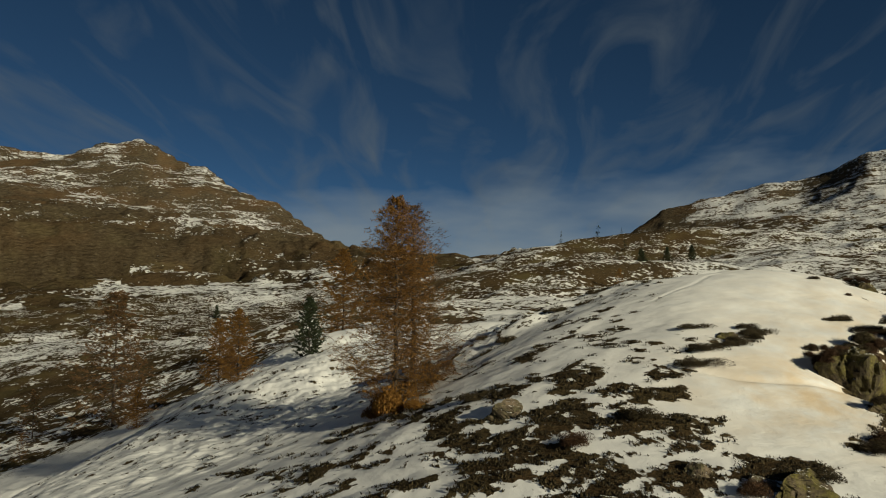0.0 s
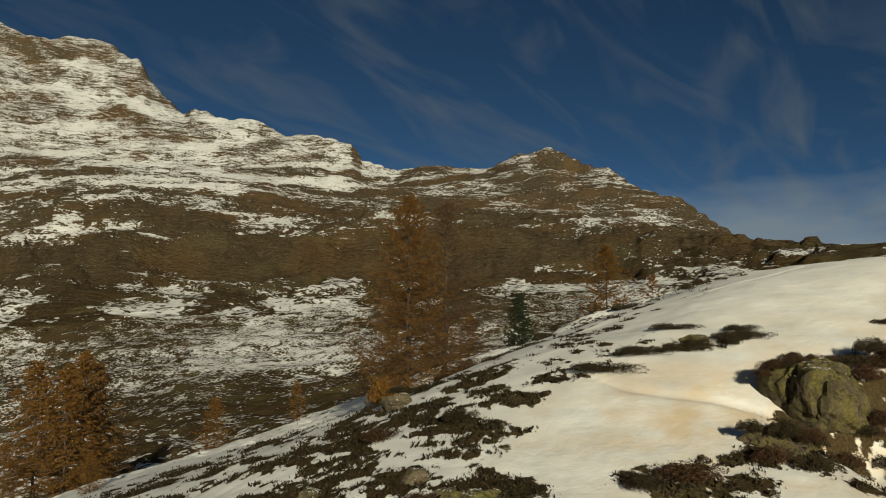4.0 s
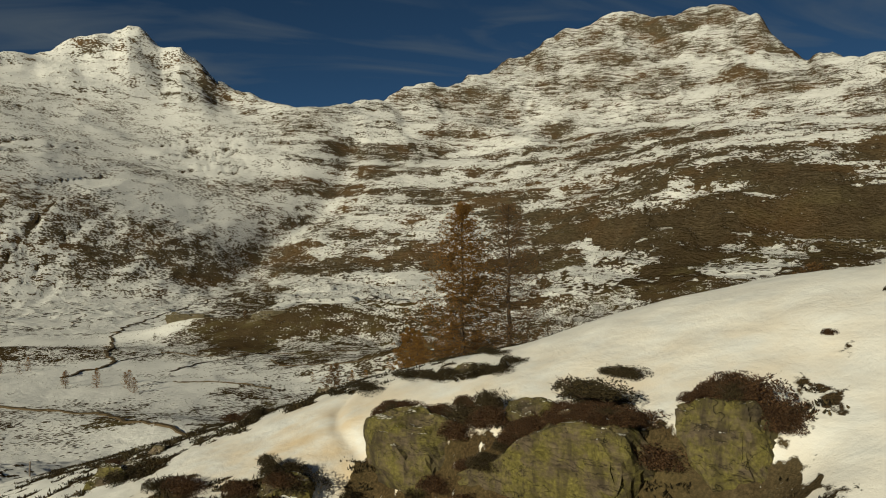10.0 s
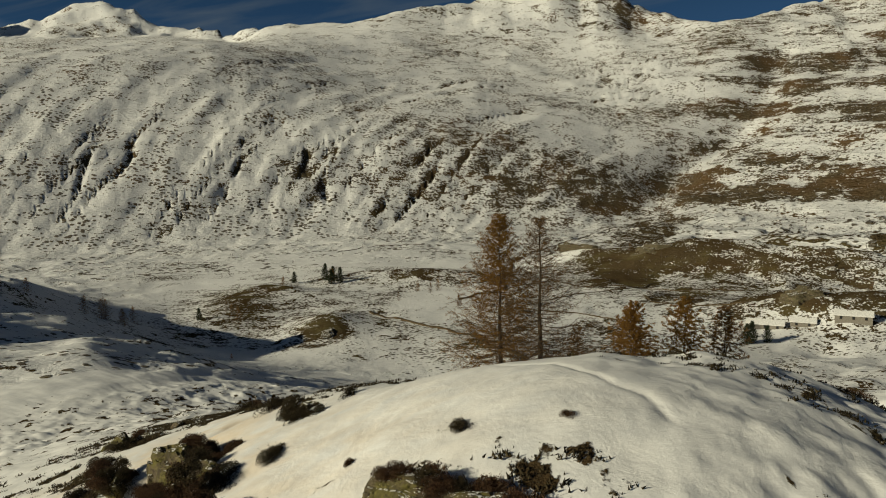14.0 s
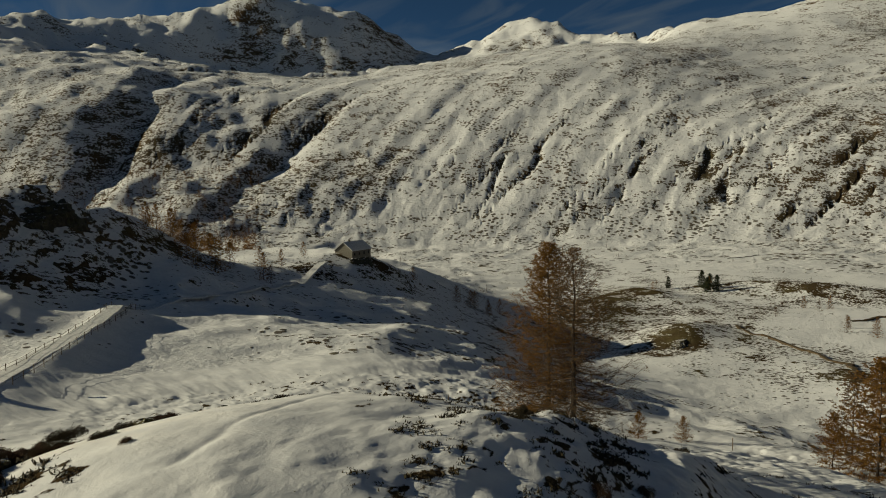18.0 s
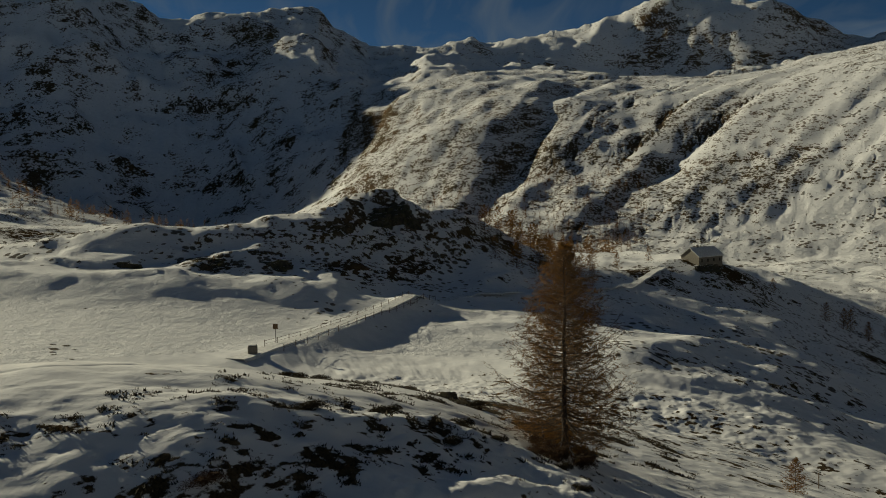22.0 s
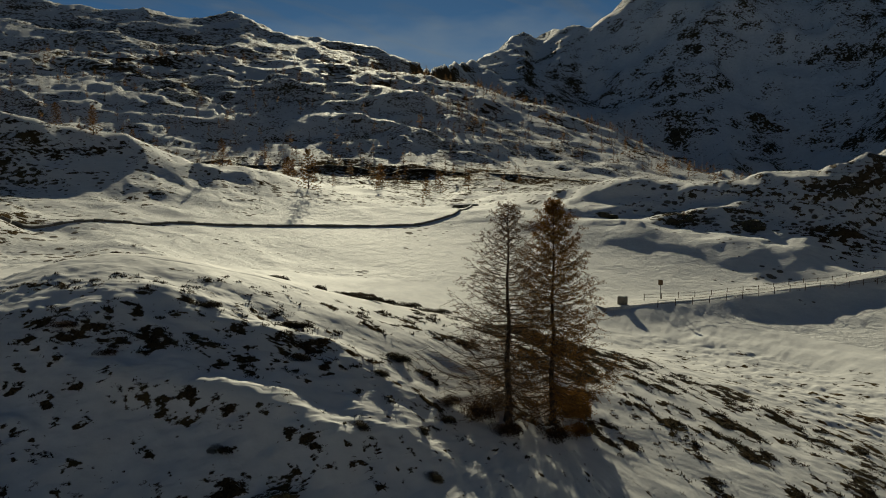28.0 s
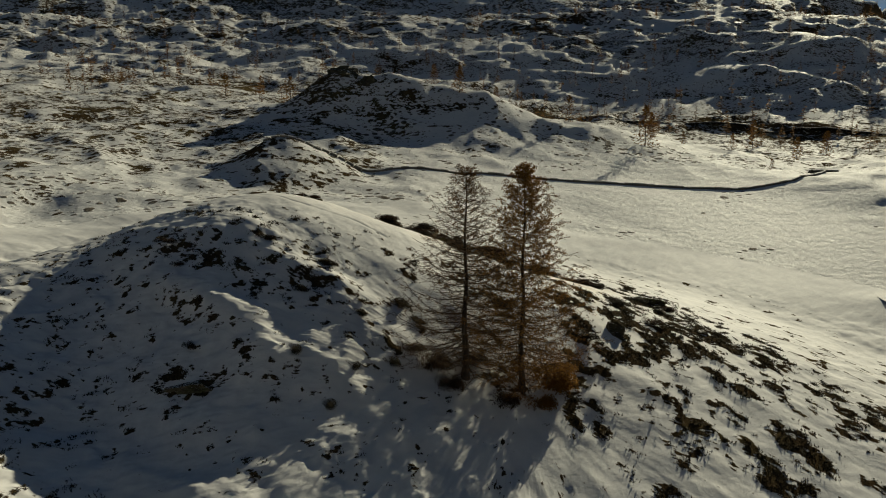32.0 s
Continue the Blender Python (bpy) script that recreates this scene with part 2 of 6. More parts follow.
def profile_knots(az):
    """Distances and heights of the ground's profile in the directions az (degrees), from near to far."""
    sky = SKY_1 + SKY_2 + SKY_3
    sr = around(az, SKY_DIST, 1, 2.0)
    sz = 10 + (sr + 44) * np.tan(np.radians(around(az, sky, 1)))
    rs, zs = [], []
    for table in (RING_A, RING_B, RING_C, RING_D, RING_E):
        rs.append(np.full_like(az, table[0])); zs.append(ring(az, table))
    for table in (FOOT, SLOPE, SHELF):
        rs.append(around(az, table, 1, 6.0)); zs.append(around(az, table, 2, 6.0))
    # behind the shelf the ground lies flat as far as the foot of the last peaks in the south-west
    hidden = step(az, 125, 131) * (1 - step(az, 155, 176))
    br = rs[-1] + (sr - rs[-1]) * 0.74
    low = zs[-1] + (zs[-1] - 10) * (br - rs[-1]) / (rs[-1] + 44) + 0.06 * (sz - zs[-1])
    rs.append(br); zs.append(hidden * low + (1 - hidden) * (zs[-1] + 0.74 * (sz - zs[-1])))
    rs.append(sr); zs.append(sz)
    rs.append(sr * 1.12 + 60); zs.append(sz - 0.16 * sr)
    rs.append(np.full_like(az, 6000.0)); zs.append(sz * 0.5)
    rs, zs = np.array(rs), np.array(zs)
    for k in range(1, len(rs)):
        rs[k] = np.maximum(rs[k], rs[k - 1] + 12)
    return rs, zs


def profile(rs, zs, r):
    """Monotone cubic through the knots, column by column: r has the same columns."""
    h = np.diff(rs, axis=0)
    d = np.diff(zs, axis=0) / h
    m = np.zeros_like(zs)
    w1, w2 = 2 * h[1:] + h[:-1], h[1:] + 2 * h[:-1]
    same = d[1:] * d[:-1] > 0
    with np.errstate(all="ignore"):
        m[1:-1] = np.where(same, (w1 + w2) / (w1 / d[:-1] + w2 / d[1:]), 0)
    m[0], m[-1] = d[0], d[-1]
    cols = np.arange(rs.shape[1])[None, :].repeat(r.shape[0], 0)
    k = np.zeros(r.shape, int)
    for j in range(1, len(rs) - 1):
        k += r >= rs[j][None, :]
    hh, rr = h[k, cols], rs[k, cols]
    u = np.clip((r - rr) / hh, -0.2, 1)
    z0, z1, m0, m1 = zs[k, cols], zs[k + 1, cols], m[k, cols], m[k + 1, cols]
    return z0 * (1 + 2 * u) * (1 - u) ** 2 + m0 * hh * u * (1 - u) ** 2 + z1 * u * u * (3 - 2 * u) + m1 * hh * u * u * (u - 1)


def near_height(x, y):
    """Smooth surface over the square of control heights round the larches."""
    t = np.array(NEAR, float).reshape(9, 9)
    u, v = np.clip(x / NEAR_STEP + 4, 0, 7.999), np.clip(y / NEAR_STEP + 4, 0, 7.999)
    i, j = np.floor(u).astype(int), np.floor(v).astype(int)
    fu, fv = u - i, v - j

    def spline(f):
        return (1 - f) ** 3 / 6, (3 * f**3 - 6 * f**2 + 4) / 6, (-3 * f**3 + 3 * f**2 + 3 * f + 1) / 6, f**3 / 6

    total = 0.0
    for a, wa in zip((-1, 0, 1, 2), spline(fu)):
        for b, wb in zip((-1, 0, 1, 2), spline(fv)):
            total = total + wa * wb * t[np.clip(j + b, 0, 8), np.clip(i + a, 0, 8)]
    return total


# knolls on the middle ground: x, y, height, length, width, turn (degrees)
KNOLLS = ((-135, -262, 5, 34, 16, 30), (-257, -170, 6, 20, 12, 30), (-300, -255, 5, 50, 18, 30), (-210, -60, 3, 30, 14, 50), (-85, -120, 3, 45, 16, 60),
          (-440, -196, 7, 20, 55, 10), (-551, -104, 10, 30, 20, 90), (-510, -36, 10, 30, 18, 90), (-350, -260, 5, 30, 14, 60), (-330, 60, 14, 40, 20, 80), (-520, 30, 22, 90, 24, 70), (-620, 160, 20, 120, 26, 60),
          (118, 4, 5, 9, 7, 0), (-40, 130, 4, 30, 10, 20), (30, 240, 8, 60, 16, 0), (120, 420, 16, 80, 30, 10))
# snow-covered lumps on the shaded flank of the hillock
MOUNDS = ((7.6, 16.4, 0.7, 2.2, 1.0, 40), (5.6, 8.6, 0.5, 2.6, 1.0, 40), (9.4, 9.6, 0.5, 3.0, 0.8, 40), (13.5, 13.6, 0.45, 2.6, 0.8, 35), (17.5, 14.0, 0.4, 3.0, 0.9, 35), (3.2, 14.2, 0.45, 1.8, 0.8, 30),
          (12.0, 19.5, 0.4, 2.4, 0.8, 35), (1.6, 10.4, 0.4, 1.8, 0.9, 30), (1, 24.5, -1.7, 9, 4, 15), (9, 33, 1.0, 15, 4.5, 12), (21, 10.5, 0.55, 5.5, 5.5, 20), (29.5, 11.5, 0.85, 4.6, 5.5, 0), (18, 18.5, 1.1, 8, 3.6, 20), (14, 1, -0.4, 3, 3.6, 0), (24.6, -8.4, -0.8, 2, 2, 45), (3.5, 13.5, 0.75, 4.5, 3.4, 40))
# ridges: width, then x, y and height along the crest
RIDGES = ((27, (100, -140, 0), (88, -146, 3), (76, -148, 7), (66, -150, 10.5), (50, -151, 12), (36, -153, 13.5), (24, -160, 15), (7, -184, 17), (-8, -204, 9)),
          (11, (108, -106, 0.5), (86, -112, 2.2), (70, -109, 1.4), (52, -114, 2.8), (40, -111, 1.8), (30, -116, 2.8), (14, -121, 1.2)),
          (14, (4, -186, 3), (-5.5, -200, 10), (-16.5, -214, 16), (-28, -226, 18), (-38, -232, 13), (-49, -235, 7), (-64, -238, 2)),
          (11, (16, -168, 3), (6, -176, 7), (-14, -166, 4), (-32, -156, 2)),
          (19, (206, -24, 16), (198, -45, 14), (184, -68, 10), (160, -92, 5), (146, -104, 1)),
          (4.5, (34, -56, 0), (27, -68, 1.2), (14, -90, 2.2), (1.5, -115, 2.6), (-14, -128, 1)),
          (7, (-30, -75, 1.6), (-60, -105, 1.4), (-95, -115, 1)),
          (10, (-20, 50, 2), (-6, 62, 2.5), (30, 75, 1)))


# trodden paths in the snow: width, depth, then x, y and how deep along the line
TRAILS = ((0.14, 0.07, (17.2, 4.2, 0.8), (20.6, 6.6, 1), (22.9, 9.4, 1), (25.3, 11.1, 1), (27.0, 12.2, 1), (27.8, 13.2, 1), (29.6, 14.2, 0.6)),
          (0.30, 0.14, (16.2, -8.6, 0.7), (18.0, -9.3, 1), (20.6, -9.4, 1), (22.4, -9.0, 1), (24.0, -8.4, 1)),
          (0.26, 0.12, (-1.2, -4.4, 0.6), (-2.1, -3.3, 1), (-3.6, -2.0, 1), (-5.4, -0.6, 1), (-7.6, 0.8, 1), (-11, 3, 0.8)))


def crest(x, y, points, width):
    """A ridge along a line of points: full height on the line, falling off on both sides."""
    best = np.zeros_like(x)
    px, py = [p[0] for p in points], [p[1] for p in points]
    near = (x > min(px) - 4 * width) & (x < max(px) + 4 * width) & (y > min(py) - 4 * width) & (y < max(py) + 4 * width)
    qx, qy = x[near], y[near]
    top = np.zeros_like(qx)
    for (ax, ay, ah), (bx, by, bh) in zip(points, points[1:]):
        ux, uy = bx - ax, by - ay
        t = np.clip(((qx - ax) * ux + (qy - ay) * uy) / (ux * ux + uy * uy), 0, 1)
        d2 = (qx - ax - t * ux) ** 2 + (qy - ay - t * uy) ** 2
        top = np.maximum(top, (ah + (bh - ah) * t) * np.exp(-((d2 / width**2) ** 0.8)))
    best[near] = top
    return best


def humps(x, y, z, table):
    """Adds rounded humps and hollows to the heights z: x, y, height, length, width and turn of each."""
    for kx, ky, h, a, b, turn in table:
        far = 4.5 * max(a, b)
        near = (np.abs(x - kx) < far) & (np.abs(y - ky) < far)
        c, s = math.cos(radians(turn)), math.sin(radians(turn))
        dx, dy = x[near] - kx, y[near] - ky
        u, v = (dx * c + dy * s) / a, (-dx * s + dy * c) / b
        z[near] += h * np.exp(-0.5 * (u * u + v * v))
    return z


def past_gorge(r, az):
    """Degrees past the gorge between the western summit and the hillside."""
    return az - np.interp(r, (900, 1050, 1209, 1438, 1750, 2400), (101, 99.5, 96, 93, 88.5, 87))


def gully_lines(x, y, r, az):
    """Narrow gullies that run down the western hillside, from 0 to 1."""
    slant = az + (r - 900) * 0.024
    lane = np.abs(smooth_noise(slant * 10, r * 0.02, 15.0, 77) + 0.3 * smooth_noise(slant * 10, r * 0.06, 6.0, 78))
    where = step(past_gorge(r, az), 2, 7) * (1 - step(az, 166, 174)) * step(r, 820, 1000) * (1 - step(r, 1900, 2500))
    return (1 - step(lane, 0.0, 0.085)) * where * step(smooth_noise(x, y, 260.0, 79), -0.35, 0.25)


def ground_height(x, y, knots=None):
    """Height of the ground at x, y (arrays of one shape, columns of one azimuth where knots are given)."""
    x, y = np.asarray(x, float), np.asarray(y, float)
    r = np.hypot(x, y)
    az = np.degrees(np.arctan2(-x, y)) % 360
    if knots is None:
        rs, zs = profile_knots(az.ravel())
        z = profile(rs, zs, r.ravel()[None, :])[0].reshape(r.shape)
    else:
        z = profile(*knots, r)
    z = humps(x, y, z, KNOLLS)
    for width, *points in RIDGES:
        z = z + crest(x, y, points, width)
    # the gorge between the western summit and the hillside
    z = z - crest(x, y, ((-1010, -170, 4), (-1100, -150, 12), (-1202, -126, 26), (-1436, -75, 34), (-1750, 61, 30), (-2300, 120, 6)), 62.0)
    # two side valleys in the southern end of the hillside
    z = z - crest(x, y, ((-690, -1240, 3), (-582, -1162, 15), (-488, -1102, 18), (-370, -1015, 13), (-280, -918, 3)), 26.0)
    z = z - crest(x, y, ((-480, -1630, 5), (-390, -1480, 16), (-282, -1270, 26), (-190, -1135, 26), (-146, -1040, 10)), 40.0)
    inner = 1 - step(r, 44, 60)
    z = z * (1 - inner) + near_height(x, y) * inner
    z = humps(x, y, z, MOUNDS)
    # a steep step in the south-east flank of the hillock, where the boulders break out
    along, across = (x - 22) * 0.735 + (y + 9) * 0.678, (x - 22) * 0.678 - (y + 9) * 0.735
    z = z - 2.4 * step(across, 0.2, 2.6) * (1 - step(across, 9, 20)) * step(along, 0.5, 3.5) * (1 - step(along, 14, 18))
    # lumps of the ground: small near the larches, large on the mountains; the pasture in the south lies even
    even = crest(x, y, ((30, -66, 1), (70, -72, 1), (100, -60, 1), (90, -95, 1), (45, -90, 1)), 26.0)
    rough = 1 - 0.92 * np.clip(even * 1.3, 0, 1)
    plain = step(az, 76, 88) * (1 - step(az, 134, 144)) * step(r, 130, 200) * (1 - step(r, 640, 850))
    drifted = np.clip(np.exp(-0.5 * (((x - 26) / 8) ** 2 + ((y - 4) / 9) ** 2)) + np.exp(-0.5 * (((x - 18.5) / 4.5) ** 2 + ((y + 10) / 4.5) ** 2)), 0, 1) * (r < 80)
    rough = rough * (1 - 0.6 * drifted)
    z = z + 0.16 * fractal(x * 0.5 - y * 0.4, x * 0.8 + y, 5.0, 2, 12) * drifted
    for width, deep, *points in TRAILS:
        z = z - deep * crest(x, y, points, width) * (r < 60)
    z = z + 0.10 * fractal(x, y, 4.0, 4, 3) * (1 - step(r, 200, 500)) * rough
    z = z + 0.045 * fractal(x * 0.7, y, 1.5, 3, 9, 0.6) * (1 - step(r, 50, 90)) * (1 - 0.6 * drifted)
    rubble = crest(x, y, ((14, -60, 1), (-8, -38, 1), (-34, -48, 1), (-60, -74, 0.8)), 15.0)
    z = z + 0.24 * fractal(x, y, 3.6, 5, 10, 0.6) * rubble
    shady = step(y - 0.35 * x, 1, 7) * (1 - step(r, 55, 75)) * (1 - np.exp(-0.5 * (((x - 26) / 8) ** 2 + ((y - 4) / 9) ** 2)))
    z = z + 0.17 * fractal(x, y * 1.2, 2.6, 5, 8, 0.58) * shady
    hum = 1 - np.abs(fractal(x * 0.8, y * 1.15, 30.0, 4, 5, 0.48))
    z = z + 2.6 * (hum - 0.72) * step(r, 50, 105) * (1 - step(r, 1000, 1700)) * rough * (1 - 0.8 * plain)
    z = z + 5.0 * (0.35 - np.abs(fractal(x, y, 90.0, 3, 6))) * step(r, 150, 300) * (1 - step(r, 1000, 1700)) * (1 - 0.75 * step(az, 78, 90) * (1 - step(az, 138, 150)))
    far = step(r, 420, 1000)
    ridged = 1 - np.abs(fractal(x, y, 420.0, 6, 11, 0.52))
    calm = 1 - 0.74 * step(past_gorge(r, az), -1.5, 3) * (1 - step(az, 150, 162)) * (1 - step(r, 2300, 2900))
    z = z + far * (ridged - 0.75) * np.clip((r - 500) * 0.020, 0, 42) * calm
    z = z + far * 4.5 * fractal(x, y, 80.0, 4, 23) * calm
    z = z - 6.0 * gully_lines(x, y, r, az)
    z = z + (58.0 * (0.34 - np.abs(fractal(x, y, 620.0, 6, 27, 0.52))) + 9.0 * (0.3 - np.abs(fractal(x, y, 140.0, 4, 29, 0.55)))) * step(r, 2300, 3000)
    # ribs that run aslant down the western hillside
    slant = np.radians(az + (r - 900) * 0.024) * 1150
    ribs = step(past_gorge(r, az), 1, 5) * (1 - step(az, 176, 183)) * step(r, 850, 1050) * (1 - step(r, 1650, 2300))
    z = z + ribs * (3.6 * fractal(slant, r * 0.16, 120.0, 5, 61, 0.6) * step(r, 900, 1200) + 1.8 * fractal(slant, r * 0.2, 28.0, 3, 63, 0.65))
    # broken ground on the south-eastern slope, ribs on the shaded southern wall
    broken = step(az, 212, 222) * (1 - step(az, 325, 338)) * step(r, 250, 380)
    z = z + broken * (6.0 - 3.5 * (1 - step(r, 380, 520))) * (0.35 - np.abs(fractal(x, y, 70.0, 5, 65, 0.55))) * (1 - 0.5 * step(r, 900, 1200))
    wall = step(az, 168, 180) * (1 - step(az, 216, 224)) * step(r, 1300, 1900)
    z = z + wall * 45.0 * (0.35 - np.abs(fractal(np.radians(az) * 2600, r * 0.45, 420.0, 5, 67, 0.55)))
    # layered ledges of the dark knoll
    knoll = crest(x, y, ((100, -130, 0.4), (47, -138, 0.7), (14, -170, 1), (0, -180, 1), (-14, -180, 1), (-30, -192, 0.4)), 26.0)
    wave = z / 3.4 + 0.25 * x / 14 + 0.9 * fractal(x, y, 26.0, 3, 69)
    z = z + knoll * 0.8 * fractal(x, y, 10.0, 4, 70, 0.6)
    z = z + np.clip(knoll * 1.3, 0, 1) * 1.9 * (step(wave - np.floor(wave), 0.0, 0.34) - (wave - np.floor(wave)))
    # slabs and clefts of the brown cliff band
    cliff = (step(az, 345, 358) + (1 - step(az, 64, 80)) * (az < 180)) * step(r, 700, 900) * (1 - step(r, 1080, 1400))
    slab = np.abs(fractal(x + 0.5 * z, y, 95.0, 5, 14, 0.55))
    z = z + cliff * 15.0 * (0.34 - slab)
    # rock steps that run level across the northern and western slopes
    strata = step(r, 560, 800) * (step(az, 340, 352) + (1 - step(past_gorge(r, az), -5, 1)) * (az < 180)) * (1 - step(r, 2600, 3600))
    wave = z / 20.0 + 0.9 * fractal(x, y, 300.0, 3, 31)
    z = z + strata * 8.0 * (step(wave - np.floor(wave), 0.0, 0.30) - (wave - np.floor(wave)))
    ledge = step(r, 230, 420) * (step(az, 340, 352) + (1 - step(past_gorge(r, az), -3, 3)) * (az < 180) + 0.8 * step(az, 218, 230) * (1 - step(az, 330, 340))) * (1 - step(r, 1500, 2300))
    wave = z / 7.0 + 1.1 * fractal(x, y, 120.0, 4, 33)
    z = z + ledge * 2.6 * (step(wave - np.floor(wave), 0.0, 0.35) - (wave - np.floor(wave)))
    return z


# ---------------------------------------------------------------- materials
def material(name):
    m = bpy.data.materials.new(name)
    m.use_nodes = True
    nt = m.node_tree
    return m, nt.nodes, nt.links, nt.nodes["Principled BSDF"]


def noise_node(n, l, vector, scale, detail=4, rough=0.55, distortion=0.0):
    t = n.new("ShaderNodeTexNoise")
    t.inputs["Scale"].default_value, t.inputs["Detail"].default_value = scale, detail
    t.inputs["Roughness"].default_value, t.inputs["Distortion"].default_value = rough, distortion
    if vector is not None:
        l.new(vector, t.inputs["Vector"])
    return t.outputs["Fac"]


def math_node(n, l, op, a, b=None, clamp=False):
    t = n.new("ShaderNodeMath")
    t.operation, t.use_clamp = op, clamp
    for k, v in enumerate((a, b)):
        if v is None:
            continue
        if isinstance(v, (int, float)):
            t.inputs[k].default_value = v
        else:
            l.new(v, t.inputs[k])
    return t.outputs[0]


def ramp(n, l, value, stops):
    t = n.new("ShaderNodeValToRGB")
    e = t.color_ramp.elements
    while len(e) < len(stops):
        e.new(0.5)
    for k, (p, c) in enumerate(stops):
        e[k].position, e[k].color = p, (*c, 1)
    l.new(value, t.inputs[0])
    return t.outputs[0]


def mix_colour(n, l, fac, a, b):
    t = n.new("ShaderNodeMix")
    t.data_type = "RGBA"
    for key, v in (("Factor", fac), ("A", a), ("B", b)):
        if isinstance(v, (int, float)):
            t.inputs[key].default_value = v
        elif isinstance(v, tuple):
            t.inputs[key].default_value = (*v, 1)
        else:
            l.new(v, t.inputs[key])
    return t.outputs["Result"]


def scaled(n, l, vector, scale, turn=(0, 0, 0)):
    t = n.new("ShaderNodeMapping")
    t.inputs["Scale"].default_value = scale
    t.inputs["Rotation"].default_value = [radians(a) for a in turn]
    l.new(vector, t.inputs["Vector"])
    return t.outputs[0]


def ground_material(name, scale, bump, distance, own=1.0, contrast=1.0, level_bands=2.2, steepness=0.5, speckle=0.12, speck_rate=20.0):
    """Snow over heath and rock. The attribute bare says how much of the ground the wind and sun have cleared; scale: metres of one patch."""
    m, n, l, b = material(name)
    geo = n.new("ShaderNodeNewGeometry")
    pos = geo.outputs["Position"]
    bare = n.new("ShaderNodeAttribute"); bare.attribute_name = "bare"
    rock = n.new("ShaderNodeAttribute"); rock.attribute_name = "rock"
    band = scaled(n, l, pos, (1, 1, level_bands), (5, -4, 20))
    big = noise_node(n, l, band, 1.0 / scale, 8, 0.66, 0.6)
    small = noise_node(n, l, scaled(n, l, pos, (1, 1, max(1.4, level_bands * 0.7)), (9, 7, 0)), 5.5 / scale, 6, 0.68)
    speck = noise_node(n, l, scaled(n, l, pos, (1, 1, max(1.2, level_bands * 0.4))), speck_rate / scale, 3, 0.6)
    patch = math_node(n, l, "ADD", math_node(n, l, "MULTIPLY", big, 0.62 * own), math_node(n, l, "MULTIPLY", small, 0.38))
    patch = math_node(n, l, "ADD", patch, math_node(n, l, "MULTIPLY", math_node(n, l, "SUBTRACT", speck, 0.5), speckle))
    sep = n.new("ShaderNodeSeparateXYZ"); l.new(geo.outputs["Normal"], sep.inputs[0])
    steep = math_node(n, l, "MULTIPLY", math_node(n, l, "SUBTRACT", 0.90, sep.outputs["Z"]), steepness)
    level = math_node(n, l, "ADD", math_node(n, l, "ADD", patch, steep), math_node(n, l, "MULTIPLY", math_node(n, l, "SUBTRACT", bare.outputs["Fac"], 0.5), 0.55))
    middle = 0.31 * own + 0.19
    edge = n.new("ShaderNodeMapRange")
    edge.inputs["From Min"].default_value, edge.inputs["From Max"].default_value = middle - 0.012 / contrast, middle + 0.03 / contrast
    l.new(level, edge.inputs["Value"])
    cover = edge.outputs[0]
    fine = noise_node(n, l, pos, 22.0 / scale, 5, 0.65)
    heath = ramp(n, l, fine, ((0.28, (0.014, 0.010, 0.006)), (0.46, (0.040, 0.027, 0.014)), (0.62, (0.085, 0.055, 0.026)), (0.8, (0.15, 0.115, 0.055))))
    stone = ramp(n, l, math_node(n, l, "ADD", math_node(n, l, "MULTIPLY", fine, 0.5), math_node(n, l, "MULTIPLY", small, 0.5)), ((0.30, (0.022, 0.018, 0.014)), (0.47, (0.075, 0.060, 0.042)), (0.62, (0.14, 0.115, 0.078)), (0.75, (0.23, 0.20, 0.145))))
    warm = noise_node(n, l, pos, 0.35 / scale, 3)
    stone = mix_colour(n, l, ramp(n, l, warm, ((0.45, (0, 0, 0)), (0.7, (0.5, 0.5, 0.5)))), stone, (0.14, 0.082, 0.038))
    stain_big = ramp(n, l, noise_node(n, l, scaled(n, l, pos, (1, 1, 0.5), (20, 0, 0)), 0.9 / scale, 5, 0.65, 0.8), ((0.44, (0, 0, 0)), (0.60, (0.8, 0.8, 0.8))))
    stone = mix_colour(n, l, stain_big, stone, (0.028, 0.023, 0.018))
    grassy = ramp(n, l, noise_node(n, l, pos, 0.55 / scale, 4), ((0.48, (0, 0, 0)), (0.66, (0.45, 0.45, 0.45))))
    heath = mix_colour(n, l, grassy, heath, (0.115, 0.092, 0.042))
    soil = mix_colour(n, l, rock.outputs["Fac"], heath, stone)
    snow = ramp(n, l, noise_node(n, l, pos, 1.2 / scale, 4), ((0.3, (0.66, 0.66, 0.66)), (0.7, (0.80, 0.79, 0.77))))
    # dust blown over the old snow
    dust = n.new("ShaderNodeAttribute"); dust.attribute_name = "dust"
    stain = math_node(n, l, "MULTIPLY", dust.outputs["Fac"], ramp(n, l, noise_node(n, l, pos, 0.5, 5), ((0.35, (0, 0, 0)), (0.65, (1, 1, 1)))))
    snow = mix_colour(n, l, stain, snow, (0.66, 0.50, 0.31))
    l.new(mix_colour(n, l, cover, snow, soil), b.inputs["Base Color"])
    b.inputs["Roughness"].default_value = 0.68
    l.new(math_node(n, l, "MULTIPLY", math_node(n, l, "SUBTRACT", 1.0, cover), 0.02), b.inputs["Specular IOR Level"])
    height = math_node(n, l, "ADD", math_node(n, l, "MULTIPLY", fine, math_node(n, l, "ADD", 0.05, cover)), math_node(n, l, "MULTIPLY", big, 1.0))
    height = math_node(n, l, "ADD", height, math_node(n, l, "MULTIPLY", small, math_node(n, l, "ADD", 0.35, cover)))
    bp = n.new("ShaderNodeBump")
